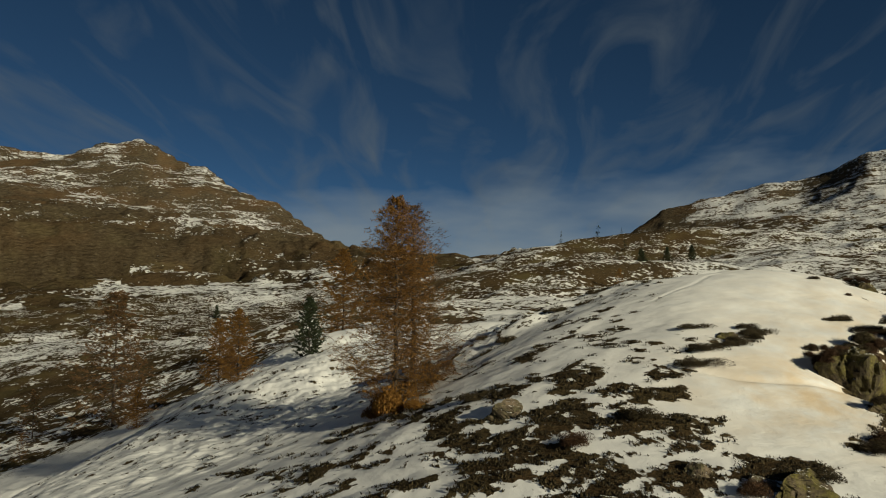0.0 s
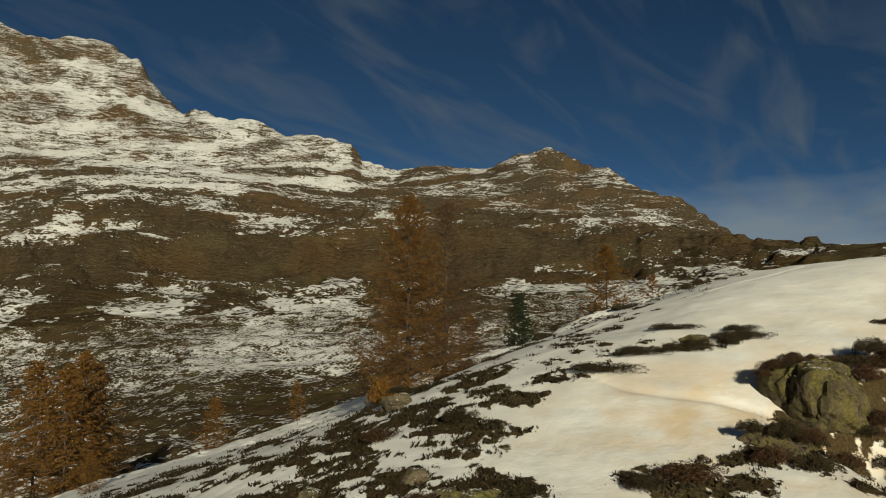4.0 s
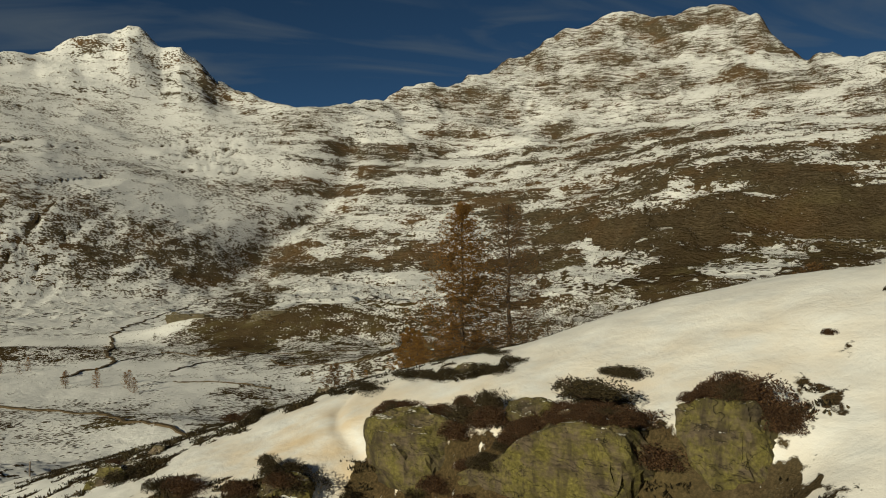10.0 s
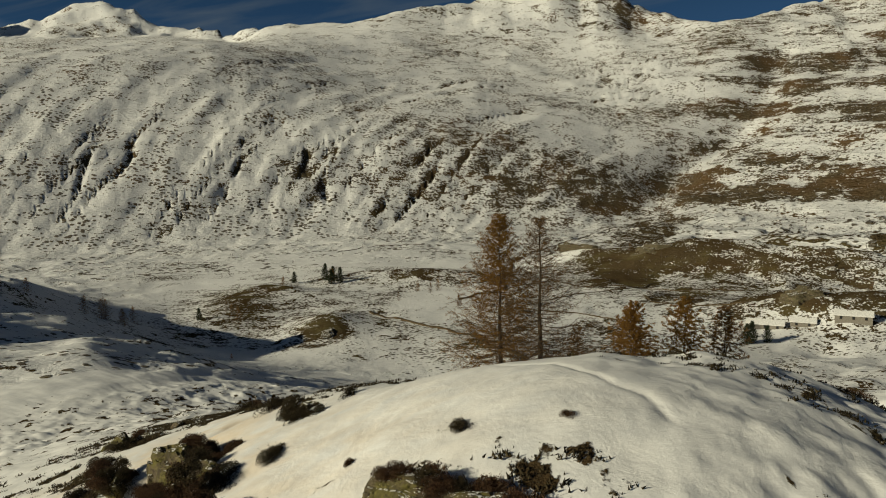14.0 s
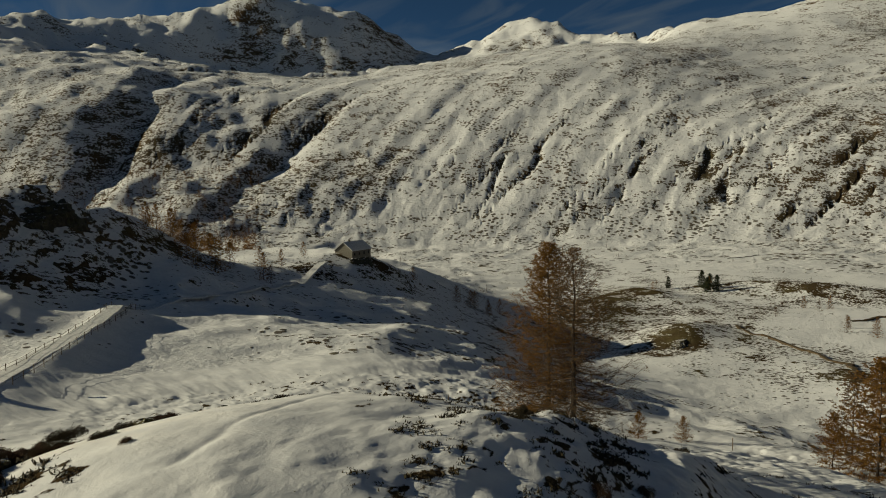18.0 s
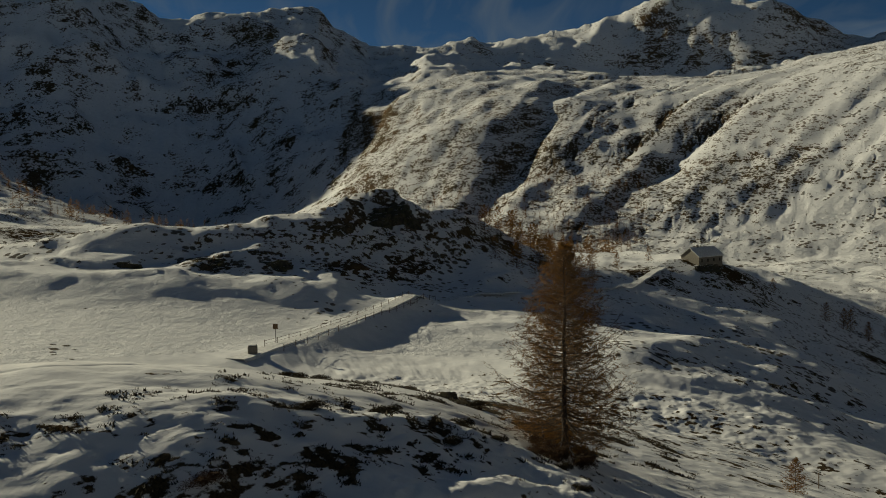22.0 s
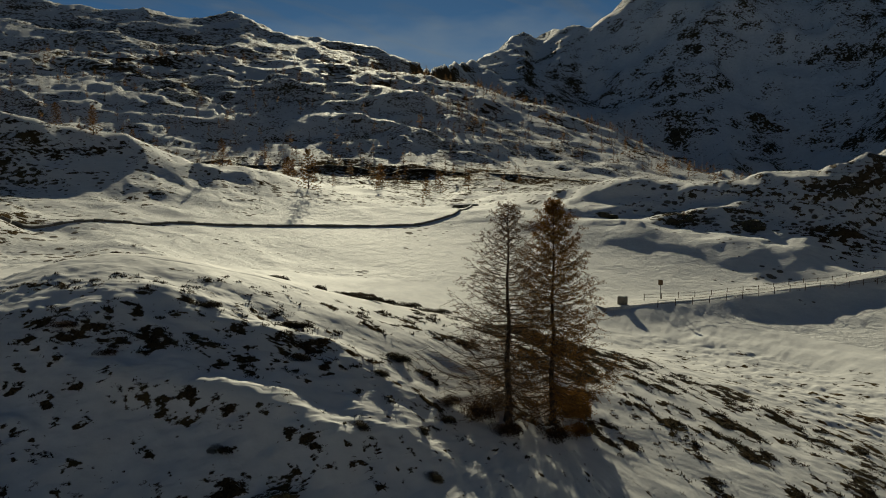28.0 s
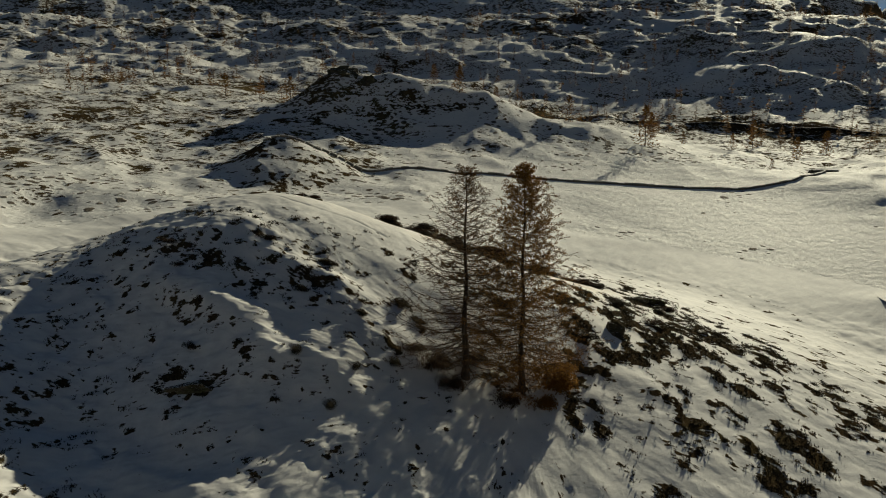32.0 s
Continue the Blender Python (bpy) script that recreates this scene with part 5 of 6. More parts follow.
SHRUBS_F = ((25.9, -7.9, 0.9, 0.6, 40, 1.2, 1), (27.3, -7.3, 1.1, 0.7, 30, 1.3, 0), (28.7, -6.0, 1.2, 0.8, 45, 1.3, 1), (30.0, -4.9, 1.2, 0.8, 40, 1.2, 0), (31.0, -4.1, 1.1, 0.8, 40, 1.3, 1), (32.4, -2.5, 1.2, 0.8, 45, 1.4, 1),
            (24.7, -9.2, 0.7, 0.5, 20, 1.2, 0), (25.3, -8.4, 0.6, 0.5, 60, 1.1, 1), (24.0, -12.9, 1.0, 0.7, 30, 1.3, 1), (25.2, -13.0, 0.9, 0.6, 30, 1.1, 0), (26.9, -0.4, 0.9, 0.5, 20, 0.6, 0), (24.7, -7.4, 0.9, 0.6, 40, 1.1, 1), (26.4, -5.6, 0.9, 0.7, 30, 1.4, 1), (26.8, -4.8, 0.8, 0.6, 30, 1.3, 1), (25.6, -7.2, 0.9, 0.6, 40, 1.1, 0), (26.9, -6.4, 0.9, 0.7, 40, 1.2, 1), (26.3, -7.0, 0.8, 0.6, 10, 1.1, 0), (29.4, -5.2, 0.9, 0.7, 20, 1.1, 1), (30.4, -4.4, 0.9, 0.6, 60, 1.1, 1))
SHRUBS_E = ((0.2, -2.2, 1.5, 1.1, 20, 3.0, 4), (-0.9, 1.2, 1.0, 0.8, 0, 1.6, 3), (1.9, 4.6, 1.1, 0.9, 40, 2.0, 3), (0.2, 4.2, 1.0, 0.9, 0, 1.5, 3), (2.2, 2.2, 1.1, 0.9, 70, 1.6, 3),
            (-1.2, -0.8, 1.0, 0.8, 50, 1.6, 4), (3.2, 5.6, 0.9, 0.7, 30, 1.2, 3))
SHRUB_KINDS.append(shrub("shrub", 71, 3000, MAT_NEEDLES, "orange larch sapling at the foot of the tall larch", 0.034))
for row in SHRUBS_A + SHRUBS_B + SHRUBS_C + SHRUBS_D + SHRUBS_E + SHRUBS_F:
    x, y, a, b, turn, height, kind = row[:7]
    put_shrub(SHRUB_KINDS[kind], x, y, a, b, turn, height, row[7] if len(row) > 7 else 0.0)
for k, proto in enumerate(SHRUB_KINDS):
    put = ((20.6, -16.2), (14.5, -19.4), (12, -13), (9, -14.5), (1.6, -3.4))[k]
    plant(proto, *put, size=0.9)

# shrub mats that spread over the tops of the large boulders
rnd_d = random.Random(31)
for k, count, spread in ((0, 28, 0.85), (1, 44, 0.85), (3, 14, 0.8), (4, 3, 0.6), (5, 5, 0.8), (6, 5, 0.8), (7, 4, 0.8), (15, 4, 0.8)):
    ob = BOULDERS[k]
    pts = np.array([ob.matrix_world @ v.co for v in ob.data.vertices])
    span = pts.max(0) - pts.min(0)
    mid = (pts.max(0) + pts.min(0)) / 2
    for q in range(count):
        # the upper, western side of the rock
        a = rnd_d.uniform(-0.5, 0.5) * spread * span[0]
        bq = rnd_d.uniform(-0.5, 0.5) * spread * span[1]
        x, y = mid[0] + a, mid[1] + bq
        near = pts[np.hypot(pts[:, 0] - x, pts[:, 1] - y) < 0.4]
        if len(near) < 3 or (x - mid[0]) * 0.68 - (y - mid[1]) * 0.73 > 0.7:
            continue
        lift = max(near[:, 2].max() - ground_at(x, y), 0) - 0.1
        put_shrub(SHRUB_KINDS[rnd_d.choice((0, 1, 1, 3))], x, y, rnd_d.uniform(0.5, 0.95), rnd_d.uniform(0.4, 0.7), rnd_d.uniform(20, 60), rnd_d.uniform(0.8, 1.2), lift)

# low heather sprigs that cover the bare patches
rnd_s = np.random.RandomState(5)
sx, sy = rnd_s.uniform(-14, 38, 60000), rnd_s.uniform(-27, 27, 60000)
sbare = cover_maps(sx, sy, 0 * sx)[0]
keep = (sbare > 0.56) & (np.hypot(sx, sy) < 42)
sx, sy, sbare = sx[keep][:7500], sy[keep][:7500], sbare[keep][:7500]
sz = ground_height(sx, sy)
r0 = np.repeat(rnd_s.uniform(0.06, 0.16, len(sx)), 10)
c = np.repeat(np.stack([sx, sy, sz - 0.03], 1), 10, 0)
c[:, 0] += rnd_s.normal(0, 1, len(c)) * r0 * 1.2
c[:, 1] += rnd_s.normal(0, 1, len(c)) * r0 * 1.2
way = np.stack([rnd_s.normal(0, 0.6, len(c)), rnd_s.normal(0, 0.6, len(c)), np.ones(len(c))], 1)
hv, hf = tuft_mesh(c, way, r0 * rnd_s.uniform(0.7, 1.3, len(c)), (1.0, 0.0, 0.28))
tagged(mesh_from("heather", hv, hf, MAT_JUNIPER), "low dark heather sprigs poking through the snow", "heather", kind="stuff")


# ---------------------------------------------------------------- larches and pines around the hillock
FIR = larch("pine", 41, 8.0, 2.6, 90, 9, 14, 0.14, 0.04, MAT_PINE, "dense dark green mountain pine on the slope", droop=0.12, tuft=0.15)
plant(FIR, -14.5, 44.5, size=0.95)
FIELD_LARCH = [larch("larch", 50 + k, 12.0, 4.6 + 0.4 * k, 95, 12, 34, 0.15, 0.05, (MAT_NEEDLES, MAT_NEEDLES_DULL, MAT_NEEDLES)[k],
                     ("orange-brown autumn larch on the slope", "thin half-bare brown larch on the slope", "bushy orange autumn larch on the slope")[k], full=(1.0, 0.7, 1.0)[k], tuft=0.088) for k in range(3)]
FAR_LARCH = [larch("larch", 60 + k, 12.0, 4.4 + 0.4 * k, 52, 6, 9, 0.17, 0.05, (MAT_NEEDLES, MAT_NEEDLES_DULL, MAT_NEEDLES)[k],
                   ("orange-brown autumn larch on the slope", "thin half-bare brown larch on the slope", "bushy orange autumn larch on the slope")[k], full=(1.0, 0.7, 1.0)[k], tuft=0.24) for k in range(3)]
for k, (x, y) in enumerate(((-318, -110), (-300, 170), (210, -140))):
    plant(FAR_LARCH[k], x, y, 30, 0.8)
plant(FIELD_LARCH[0], -51.9, 9.4, 40, 16.4 / 12)
plant(FIELD_LARCH[1], -57.8, 14.3, 10, 16.5 / 12)
plant(FIELD_LARCH[2], -44.7, 3.2, 70, 13.4 / 12)
# x, y, height, kind
LARCHES_A = ((-47.2, 62.9, 15, 1), (-48, 73, 12, 1), (-71, 83.5, 11, 1), (-20.2, 34.3, 6, 0), (-74.4, 67.1, 11, 0), (-62, -7, 9, 1), (-15.7, 79.1, 13.5, 2), (-10, 86, 12, 2), (-21, -8.8, 2.7, 2),
             (-44.4, -20.1, 3.2, 2), (-30, 58, 7, 0), (-38, 50, 4, 0), (-58, 58, 5, 1), (-66, 40, 7, 0), (-24, 44, 4, 1), (-80, 30, 8, 2), (-50, 3, 11, 0), (-46, -2, 6, 2))
LARCHES_B = ((142.7, -95.9, 11, 2), (170, -86, 8, 1), (186, -56, 8, 1), (198, -51, 7, 1), (196, -72, 7, 0), (264, -10.7, 10.5, 2), (283, 13.8, 9, 0), (152.8, -156.4, 8, 1), (180, -95, 5, 1), (160, -120, 4, 1),
             (205, -60, 6, 1), (300, -60, 7, 1), (320, 20, 6, 1), (230, -90, 6, 2), (210, -140, 9, 2), (190, -170, 10, 2), (176, -190, 9, 0), (150, -130, 5, 1), (121, -120, 3, 1), (47, -128.6, 2, 1))
LARCHES_C = ((-51, -205, 13, 2), (-44, -190, 14, 2), (-58, -215, 12, 0), (-40, -205, 11, 2), (-64, -200, 12, 2), (-25, -165, 9, 1), (-34, -178, 11, 2), (-61.7, -189, 8, 1), (-72, -222, 10, 2), (-85, -232, 9, 0),
             (-30, -214, 12, 2), (-160, -250, 8, 2), (-112, -268, 9, 0), (-175, -236, 10, 2), (-180, -232, 11, 0), (-188, -228, 8, 2), (-270, -236, 8, 1), (-400, -250, 12, 0), (-409, -256, 11, 1), (-384, -280, 8, 1))
LARCHES_D = ((-325, -99, 8, 2), (-330, -128, 8, 0), (-387, -164, 10, 0), (-262, -226, 9, 1), (-287, 14, 11, 2), (-281, 18, 9, 2), (-293, 8, 10, 0), (-310, -10, 6, 2), (-300, 60, 8, 1), (-390, 120, 12, 1),
             (-440, 90, 10, 1), (-500, 160, 12, 1), (-300, 170, 10, 1), (-240, 120, 8, 1), (-330, 240, 12, 1), (-520, -60, 10, 1), (-380, -175, 9, 0), (-160, -150, 3, 2), (-12, 240, 9, 0), (60, 210, 9, 0))
LARCHES_E = ((-320, -124, 11, 1), (-312, -94, 11, 2), (-340, -170, 7, 1), (-375, -164, 9, 1), (-185, -235, 11, 2), (-190, -231, 9, 2), (-207, -242, 10, 2), (-255, -220, 11, 1), (-351, -258, 8, 2), (-265, 13, 11, 2), (-299, -89, 9, 2), (-260, 8, 8, 2))
LARCHES_E += ((-38, -231, 12, 2), (-44, -233, 14, 2), (-48, -237, 12, 0), (-42, -228, 13, 2), (-53, -236, 13, 2), (-57, -233, 11, 0), (-50, -229, 12, 2), (-34, -226, 9, 1), (-60, -239, 12, 2))
LARCHES_B = tuple((x, y, tall * 1.3, 0 if kind == 1 else kind) for x, y, tall, kind in LARCHES_B)
for x, y, tall, kind in LARCHES_E + LARCHES_A + LARCHES_B + LARCHES_C + LARCHES_D:
    copy_thing((FIELD_LARCH if math.hypot(x, y) < 82 else FAR_LARCH)[kind], pose(x, y, ground_at(x, y) - 0.1, 0, 0, (x * 37 + y * 11) % 360) @ Matrix.Scale(tall / 12, 4))
for x, y, tall in ((-407, -260, 13), (-397, -242, 12), (-401, -250, 12), (-393, -277, 9), (-272, 22, 10), (-276, 28, 8), (95, 320, 14), (112, 335, 10), (130, 352, 9), (60, 300, 6), (-392, -246, 11), (-270, 20, 9), (-255, -245, 7), (-150, 420, 9), (20, 880, 12), (-60, 820, 9)):
    copy_thing(FIR, pose(x, y, ground_at(x, y) - 0.1, 0, 0, (x * 13) % 360) @ Matrix.Scale(tall / 8, 4))


def woods(name, count, seed, place, mat, label, tall):
    """A far wood: many small trees in one mesh, each a thin trunk with ragged tiers."""
    rnd = random.Random(seed)
    v, f = [], []
    done = 0
    while done < count:
        x, y = place(rnd)
        z = ground_at(x, y)
        done += 1
        h = tall * rnd.uniform(0.55, 1.2)
        w = h * rnd.uniform(0.22, 0.34)
        tube([Vector((x, y, z - 0.3)), Vector((x, y, z + h))], [0.012 * h, 0.003 * h], 3, v, f)
        for k in range(40):
            u = rnd.random() ** 0.8
            a = rnd.uniform(0, 6.283)
            reach = w * (1 - u) ** 0.8 * rnd.uniform(0.5, 1.2)
            c = Vector((x, y, z + h * (0.08 + 0.9 * u)))
            o = Vector((math.cos(a), math.sin(a), rnd.uniform(-0.25, 0.25)))
            s = Vector((-o.y, o.x, 0)) * reach * 0.45
            base = len(v)
            v += [c, c + o * reach + s * 0.5, c + o * reach * 0.7 - s + Vector((0, 0, 0.1 * h * rnd.uniform(-0.6, 0.6)))]
            f += [(base, base + 1, base + 2)]
    return tagged(mesh_from(name, v, f, mat), label, "woods", kind="stuff")


def polar(rnd, a0, a1, r0, r1):
    a, r = radians(rnd.uniform(a0, a1)), rnd.uniform(r0, r1)
    return -r * math.sin(a), r * math.cos(a)


woods("larch_wood", 650, 1, lambda q: polar(q, 159, 184, 360, 1000), MAT_NEEDLES_DULL, "brown larch wood at the mouth of the gorge", 13)
woods("larch_wood", 900, 7, lambda q: polar(q, 158, 183, 850, 1180), MAT_NEEDLES_DULL, "brown larch wood climbing the slope above the gorge", 12)
woods("larch_wood", 750, 2, lambda q: polar(q, 186, 224, 450, 1300), MAT_NEEDLES_DULL, "scattered brown larches on the shaded slope", 11)
woods("larch_wood", 600, 3, lambda q: polar(q, 215, 285, 265, 760), MAT_NEEDLES_DULL, "scattered bare larches on the terraced slope", 9)
woods("larch_wood", 160, 4, lambda q: polar(q, 20, 100, 330, 1000), MAT_TWIG, "scattered bare larches on the brown slopes", 8)
woods("larch_wood", 110, 5, lambda q: polar(q, 100, 165, 420, 1150), MAT_TWIG, "scattered small trees on the snowy hillside", 6)
woods("larch_wood", 30, 6, lambda q: polar(q, 338, 352, 300, 700), MAT_PINE, "few dark conifers along the ridge", 9)

# ---------------------------------------------------------------- crags on the middle ground
for k, (x, y, sink, turn, tilt, size, label) in enumerate((
        (2, -171, -6.0, 25, (0, 6), (9, 6, 8), "dark broken crag on the knoll"), (10, -166, -3.4, -10, (0, 0), (7, 4, 4.5), "dark layered crag below the knoll's top"), (36, -131, -3.0, -12, (0, 0), (8, 3, 3.6), "low layered rock ledge in the snow slope"),
        (52, -129, -2.6, -8, (0, 0), (7, 2.4, 3.2), "low mossy rock ledge in the snow slope"), (68, -127, -2.2, -10, (0, 0), (6, 2, 2.4), "low rock ledge in the snow slope"),
        (206, -22, -2.6, 20, (0, 0), (6, 5, 4.6), "dark rock tower on the rounded knoll"), (200, -30, -3, 50, (0, 0), (6, 4, 4), "dark rock face below the knoll's top"),
        (-128, -243, -3, 30, (0, 0), (11, 4, 5), "dark rock ledge below the stone cabin"), (-232, -152, -2.4, 20, (0, 0), (8, 5, 4), "low brown outcrop on the valley floor"),
        (-241, -167, -2.2, 50, (0, 0), (7, 4, 3.6), "low brown outcrop on the valley floor"), (-551, -104, -9, 80, (0, 0), (20, 10, 13), "brown rounded rock hump in the valley"),
        (-512, -40, -8, 95, (0, 0), (19, 9, 12), "brown rounded rock hump in the valley"), (-322, 44, -6, 95, (0, 0), (14, 8, 10), "brown rock hump beside a stream"),
        (-70, -95, -2, 40, (0, 0), (3, 2, 2.4), "snow-dusted rock in the shaded hollow"), (113, -128, -1.2, 30, (0, 0), (6, 1.6, 2.2), "dark rock ledge above the pasture"))):
    set_rock(boulder("crag", 200 + k, size, MAT_CRAG if k < 8 or k > 12 else MAT_STONE, label, 15, 0.2, "rock", 0.10), x, y, sink, turn, tilt)


# ---------------------------------------------------------------- track, fence, sign and walls
def plain_material(name, colour, rough=0.8, scale=4.0, metal=0.0):
    dark = tuple(c * 0.6 for c in colour)
    m = simple_material(name, ((0.3, dark), (0.7, colour)), scale, rough, 0.3, 0.02)
    m.node_tree.nodes["Principled BSDF"].inputs["Metallic"].default_value = metal
    return m


MAT_TIMBER = plain_material("weathered_timber", (0.16, 0.12, 0.085), 0.85, 6)
MAT_SNOW = plain_material("lying_snow", (0.78, 0.77, 0.75), 0.8, 2)
MAT_WALLSTONE = plain_material("grey_fieldstone", (0.22, 0.20, 0.17), 0.9, 3)
MAT_PLASTER = plain_material("grey_masonry", (0.24, 0.22, 0.18), 0.9, 2)
MAT_DARK = plain_material("dark_opening", (0.02, 0.02, 0.02), 0.6, 2)
MAT_METAL = plain_material("dull_metal", (0.20, 0.20, 0.20), 0.5, 3, 0.6)
MAT_BOARD = plain_material("brown_board", (0.17, 0.11, 0.06), 0.7, 3)
MAT_ASPHALT = plain_material("grey_asphalt", (0.07, 0.07, 0.07), 0.85, 2)


def box_bm(x, y, z, sx, sy, sz, bevel=0.0):
    bm = bmesh.new()
    bmesh.ops.create_cube(bm, size=1, matrix=Matrix.Translation((x, y, z)) @ Matrix.Diagonal((sx, sy, sz, 1)))
    if bevel:
        bmesh.ops.bevel(bm, geom=bm.edges[:], offset=bevel, segments=1, affect="EDGES")
    return bm


def rod_bm(a, b, r, sides=6):
    v, f = [], []
    tube([Vector(a), Vector(b)], [r, r], sides, v, f)
    bm = bmesh.new()
    vs = [bm.verts.new(p) for p in v]
    for q in f:
        bm.faces.new([vs[i] for i in q])
    bm.faces.new(vs[:sides][::-1]); bm.faces.new(vs[-sides:])
    return bm


def strip(name, points, width, lift, mat, label, category, steps=8):
    """A band of road that follows the ground along a line of points."""
    line = []
    for (ax, ay), (bx, by) in zip(points, points[1:]):
        line += [(ax + (bx - ax) * k / steps, ay + (by - ay) * k / steps) for k in range(steps)]
    line.append(points[-1])
    v, f = [], []
    for k, (x, y) in enumerate(line):
        nx, ny = line[min(k + 1, len(line) - 1)], line[max(k - 1, 0)]
        d = Vector((nx[0] - ny[0], nx[1] - ny[1], 0)).normalized()
        s = Vector((-d.y, d.x, 0))
        zs = max(ground_at(x + s.x * w, y + s.y * w) for w in (-width / 2, 0, width / 2)) + lift
        for w, drop in ((-0.62, -0.35), (-0.5, 0), (0.5, 0), (0.62, -0.35)):
            v.append((x + s.x * w * width, y + s.y * w * width, zs + drop))
    for k in range(len(line) - 1):
        for q in range(3):
            f.append((k * 4 + q, k * 4 + q + 1, k * 4 + q + 5, k * 4 + q + 4))
    return tagged(mesh_from(name, v, f, mat), label, category, kind="structure")


strip("track", ((31, -61), (27, -70), (21, -81), (13, -94), (5, -109), (-3, -121), (-14, -130), (-30, -143), (-52, -170), (-80, -205), (-105, -236)), 3.0, 0.06, MAT_SNOW, "snowed-in gravel track on a low bank", "track")
strip("road", ((330, -120), (300, -180), (276, -216), (242, -253), (205, -285), (163, -310), (120, -335)), 6.0, 0.12, MAT_ASPHALT, "grey mountain road along the foot of the slope", "road")

# the culvert under the bank at the end of the wall
culvert = tagged(new("culvert"), "low dark culvert mouth under a snowy bank", "culvert")
c_at = Matrix.Translation((108, -126, ground_at(108, -126) - 0.3)) @ Matrix.Rotation(radians(41), 4, "Z")
# the opening is a solid near-black block: the shade inside is put into its colour
for name, args, mat in (("opening", (0, 0.2, 0.3, 3.4, 1.2, 1.5, 0.3), MAT_DARK), ("lintel", (0, 0.1, 1.1, 4.0, 1.3, 0.3, 0.12), MAT_WALLSTONE), ("side_stone", (-1.9, 0.1, 0.2, 0.6, 1.3, 1.7, 0.15), MAT_WALLSTONE),
                        ("side_stone", (1.9, 0.1, 0.2, 0.6, 1.3, 1.7, 0.15), MAT_WALLSTONE), ("snow_cap", (0, 0.1, 1.34, 4.0, 1.4, 0.2, 0.08), MAT_SNOW)):
    bm = box_bm(*args)
    bm.transform(c_at)
    part(name, bm, mat, culvert)


# low stone walls and stream banks between the fields of the valley
def low_wall(name, points, wide, tall, mat, label, category, seed):
    rnd = random.Random(seed)
    v, f = [], []
    line = []
    for (ax, ay), (bx, by) in zip(points, points[1:]):
        n = max(2, int(math.hypot(bx - ax, by - ay) / 3))
        line += [(ax + (bx - ax) * k / n + rnd.gauss(0, 0.5) + 2.2 * math.sin(k * 0.55 + seed), ay + (by - ay) * k / n + rnd.gauss(0, 0.5) + 2.2 * math.sin(k * 0.37 + 2 * seed)) for k in range(n)]
    line.append(points[-1])
    for k, (x, y) in enumerate(line):
        q, o = line[min(k + 1, len(line) - 1)], line[max(k - 1, 0)]
        d = Vector((q[0] - o[0], q[1] - o[1], 0)).normalized()
        s = Vector((-d.y, d.x, 0)) * wide * rnd.uniform(0.6, 1.2) / 2
        g, h = ground_at(x, y), tall * rnd.uniform(0.4, 1.2)
        for side, up in ((-1, -0.6), (-0.8, h), (0.8, h), (1, -0.6)):
            v.append((x + s.x * side, y + s.y * side, g + up))
    for k in range(len(line) - 1):
        for q in range(3):
            f.append((k * 4 + q, k * 4 + q + 1, k * 4 + q + 5, k * 4 + q + 4))
    return tagged(mesh_from(name, v, f, mat), label, category)


MAT_BANK = plain_material("brown_turf_bank", (0.10, 0.072, 0.04), 0.95, 0.6)
for k, points in enumerate((((-413, -120), (-446, -103), (-420, -68), (-426, -47), (-426, -14), (-430, 20)), ((-362, -86), (-395, -72), (-417, -46), (-453, -34)), ((-386, -36), (-333, 1), (-330, 24)),
                            ((-606, -364), (-680, -358), (-702, -309)), ((-660, -225), (-778, -246)), ((-327, -79), (-318, -54), (-299, -29)))):
    low_wall("field_wall", points, 0.9, 0.55, MAT_BANK, "low dark dry-stone wall between snowy fields", "wall", 40 + k)
low_wall("stream_bank", ((-966, -146), (-801, -163), (-710, -169), (-641, -176), (-520, -155), (-432, -134), (-398, -123), (-375, -132), (-351, -136)), 2.2, 0.7, MAT_BANK, "dark winding bank of a small stream", "bank", 50)
low_wall("road_bank", ((-300, -170), (-287, -156), (-272, -126), (-248, -91), (-215, -69), (-201, -57), (-180, -42)), 2.0, 0.7, MAT_BANK, "brown turf bank along a snowy lane", "bank", 51)

F0, F1 = Vector((26.5, -69.0, 0)), Vector((-1.5, -119.0, 0))
for side, label in ((-1.75, "low wooden post fence along the snowy track"), (1.75, "low wooden post fence on the valley side of the track")):
    fence = tagged(new("fence"), label, "fence", "fences along the track")
    along = (F1 - F0).normalized()
    posts = []
    for k in range(19):
        p = F0.lerp(F1, k / 18) + Vector((-along.y, along.x, 0)) * side
        p.z = ground_at(p.x, p.y)
        posts.append(p)
        lean = 0.03 * math.sin(k * 2.3 + side)
        part("post", rod_bm((p.x, p.y, p.z - 0.3), (p.x + lean, p.y - lean, p.z + 1.15), 0.055, 7), MAT_TIMBER, fence)
    for a, b in zip(posts, posts[1:]):
        for h in (0.5, 0.98):
            part("rail", rod_bm(a + Vector((0, 0, h)), b + Vector((0, 0, h)), 0.025), MAT_TIMBER, fence)

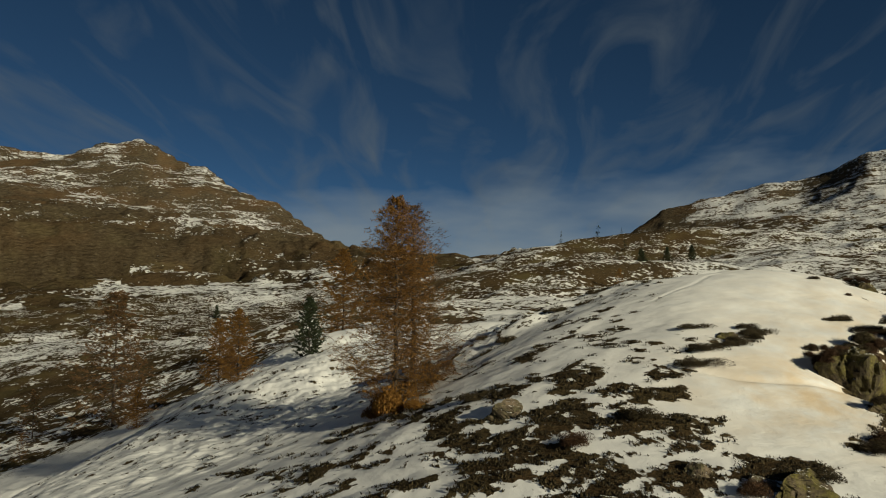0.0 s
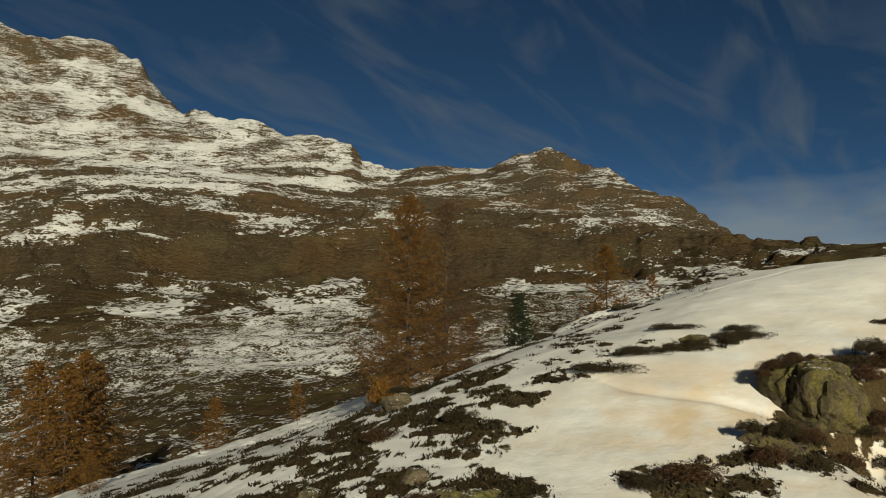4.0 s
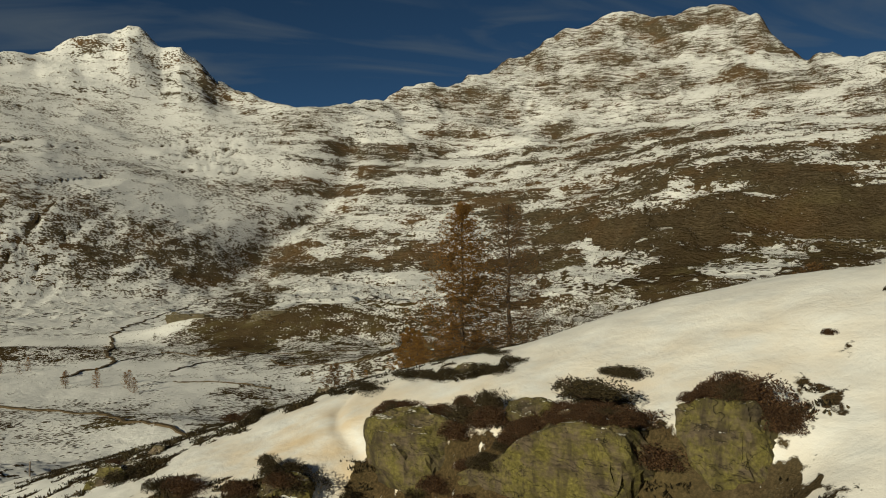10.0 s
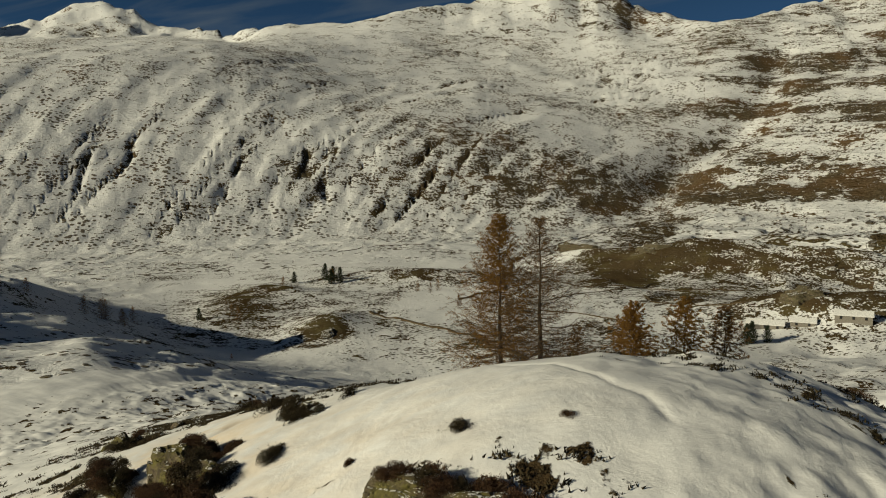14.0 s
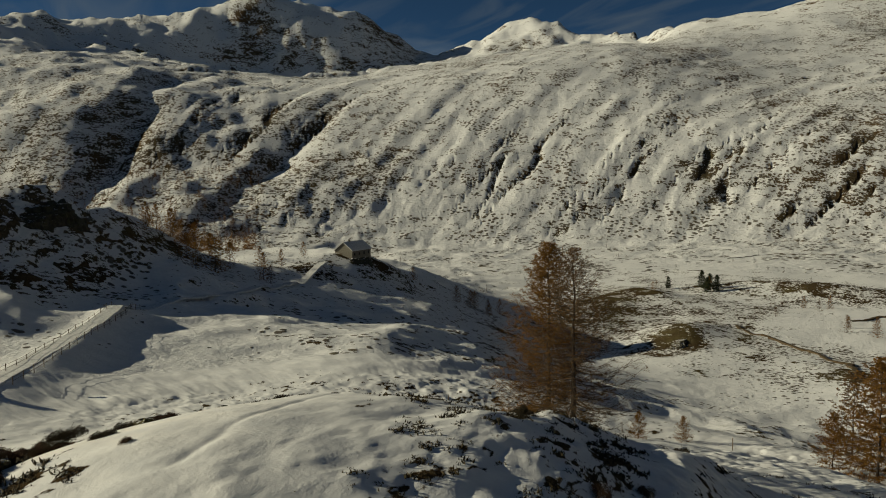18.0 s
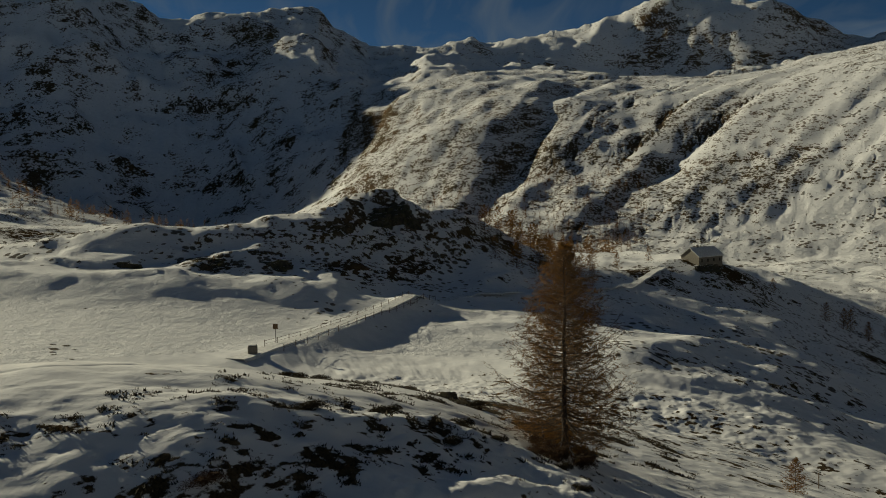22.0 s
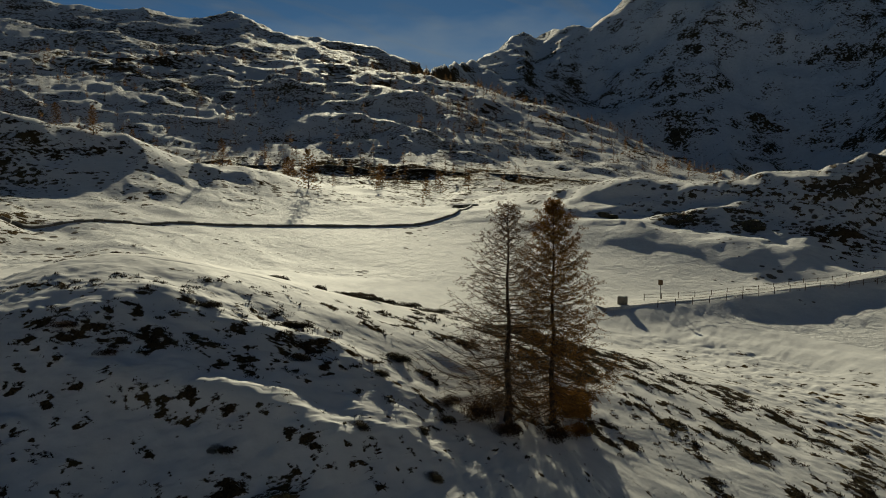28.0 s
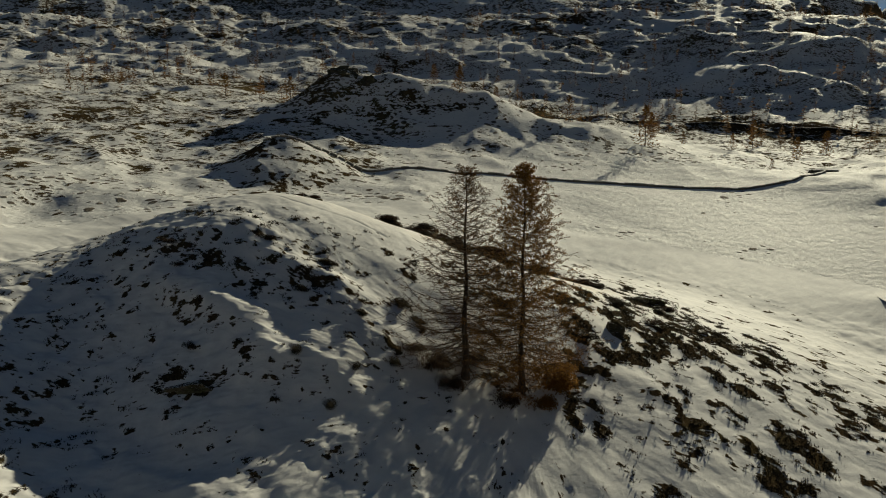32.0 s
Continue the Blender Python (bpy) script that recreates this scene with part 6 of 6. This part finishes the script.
sign = tagged(new("sign_post"), "small brown sign on a thin post beside the track", "sign")
gz = ground_at(26.7, -72.8)
part("pole", rod_bm((26.7, -72.8, gz - 0.4), (26.7, -72.8, gz + 3.1), 0.06, 8), MAT_METAL, sign)
part("board", box_bm(26.7, -72.7, gz + 2.8, 0.75, 0.06, 0.85, 0.02), MAT_BOARD, sign)
marker = tagged(new("marker_stone"), "squat grey concrete block beside the track", "block")
gz = ground_at(29.1, -64.8)
part("body", box_bm(29.1, -64.8, gz + 0.55, 1.3, 1.0, 1.4, 0.12), MAT_WALLSTONE, marker)
part("snow_cap", box_bm(29.1, -64.8, gz + 1.30, 1.2, 0.9, 0.14, 0.05), MAT_SNOW, marker)

stake = tagged(new("marker_stake"), "thin wooden stake standing in the snow", "stake", "stakes on the slope")
part("pole", rod_bm((0, 0, -0.4), (0.03, 0, 1.5), 0.05, 7), MAT_TIMBER, stake)
part("cap", rod_bm((0.03, 0, 1.5), (0.03, 0, 1.56), 0.065, 7), MAT_SNOW, stake)
for k, (x, y) in enumerate(((-28.2, -16.7), (-17.0, -34.0), (-36.0, -8.0))):
    (plant if k == 0 else lambda ob, px, py: copy_thing(ob, pose(px, py, ground_at(px, py), 0, 0, 40)))(stake, x, y)

# the dry-stone wall along the far side of the pasture
wall = tagged(new("stone_wall"), "low dry-stone wall with a cap of snow", "wall")
wall_line = ((118, 8), (115.5, -10), (113, -30), (109, -52), (103.5, -78), (98, -92), (97.5, -106), (103, -120))
rnd_w = random.Random(12)
for (ax, ay), (bx, by) in zip(wall_line, wall_line[1:]):
    n_w = max(2, int(math.hypot(bx - ax, by - ay) / 1.6))
    for k in range(n_w):
        p0, p1 = [(ax + (bx - ax) * u, ay + (by - ay) * u) for u in (k / n_w, (k + 1) / n_w)]
        g0, g1 = ground_at(*p0), ground_at(*p1)
        size = math.hypot(p1[0] - p0[0], p1[1] - p0[1])
        turn = Matrix.Translation(((p0[0] + p1[0]) / 2, (p0[1] + p1[1]) / 2, (g0 + g1) / 2 - 0.1)) @ Matrix.Rotation(math.atan2(by - ay, bx - ax), 4, "Z") @ Matrix.Rotation(-math.atan2(g1 - g0, size), 4, "Y")
        tall = 1.0 * rnd_w.uniform(0.8, 1.2)
        bm = box_bm(0, 0, 0, size * 1.02, 0.6, tall, 0.12)
        bm.transform(turn)
        part("stone", bm, MAT_WALLSTONE, wall)
        bm = box_bm(0, 0, tall / 2 + 0.05, size * 0.96, 0.55, 0.12, 0.04)
        bm.transform(turn)
        part("snow_cap", bm, MAT_SNOW, wall)


# ---------------------------------------------------------------- cabins
def cabin(name, x, y, turn, length, depth, eaves, rise, label, wall_mat):
    """A stone cabin with a gabled roof under snow."""
    thing = tagged(new(name), label, "house")
    a, b = length / 2, depth / 2
    v = [(-a, -b, -3), (a, -b, -3), (a, b, -3), (-a, b, -3), (-a, -b, eaves), (a, -b, eaves), (a, b, eaves), (-a, b, eaves), (-a, 0, eaves + rise), (a, 0, eaves + rise)]
    f = [(0, 1, 5, 4), (2, 3, 7, 6), (1, 2, 6, 9, 5), (3, 0, 4, 8, 7)]
    mesh_from("wall", v, f, wall_mat, thing, "rough masonry walls")
    for side in (-1, 1):
        o, t = 0.5, 0.28
        p = [(-a - o, side * (b + o), eaves - rise * o / b + 0.05), (a + o, side * (b + o), eaves - rise * o / b + 0.05), (a + o, 0, eaves + rise + 0.05), (-a - o, 0, eaves + rise + 0.05)]
        p += [(px, py, pz + t) for px, py, pz in p]
        q = [(0, 1, 2, 3), (7, 6, 5, 4), (0, 4, 5, 1), (1, 5, 6, 2), (2, 6, 7, 3), (3, 7, 4, 0)]
        mesh_from("roof", p, q, MAT_SNOW, thing, "snow-covered roof slope")
    part("chimney", box_bm(a * 0.4, 0, eaves + rise + 0.5, 0.8, 0.8, 1.4, 0.05), MAT_WALLSTONE, thing)
    for k in range(max(2, int(length / 4))):
        wx = -a + length * (k + 0.5) / max(2, int(length / 4))
        for side in (-1, 1):
            win = part("window", box_bm(wx, side * (b + 0.01), eaves * 0.5, 1.0, 0.14, 1.2, 0.02), MAT_DARK, thing)
            part("frame", box_bm(wx, side * (b + 0.06), eaves * 0.5 - 0.68, 1.3, 0.2, 0.12, 0.02), MAT_TIMBER, win)
    part("door", box_bm(a + 0.02, -b * 0.3, 1.0, 0.12, 1.1, 2.0, 0.02), MAT_TIMBER, thing)
    thing.matrix_world = pose(x, y, ground_at(x, y) - 0.4, 0, 0, turn)
    return thing


cabin("cabin", -131, -256, 28, 16, 9, 3.4, 3.4, "stone cabin with a snowy gabled roof on the ridge", MAT_PLASTER)
cabin("cabin", -301, 28, 84, 15, 6, 2.0, 1.7, "long low stone hut with a snowy roof in the valley", MAT_WALLSTONE)
cabin("cabin", -302, 43, 84, 10, 5, 1.8, 1.5, "small stone hut with a snowy roof in the valley", MAT_WALLSTONE)
cabin("cabin", -300, 62, 84, 14, 6, 2.0, 1.7, "low stone barn with a snowy roof in the valley", MAT_WALLSTONE)
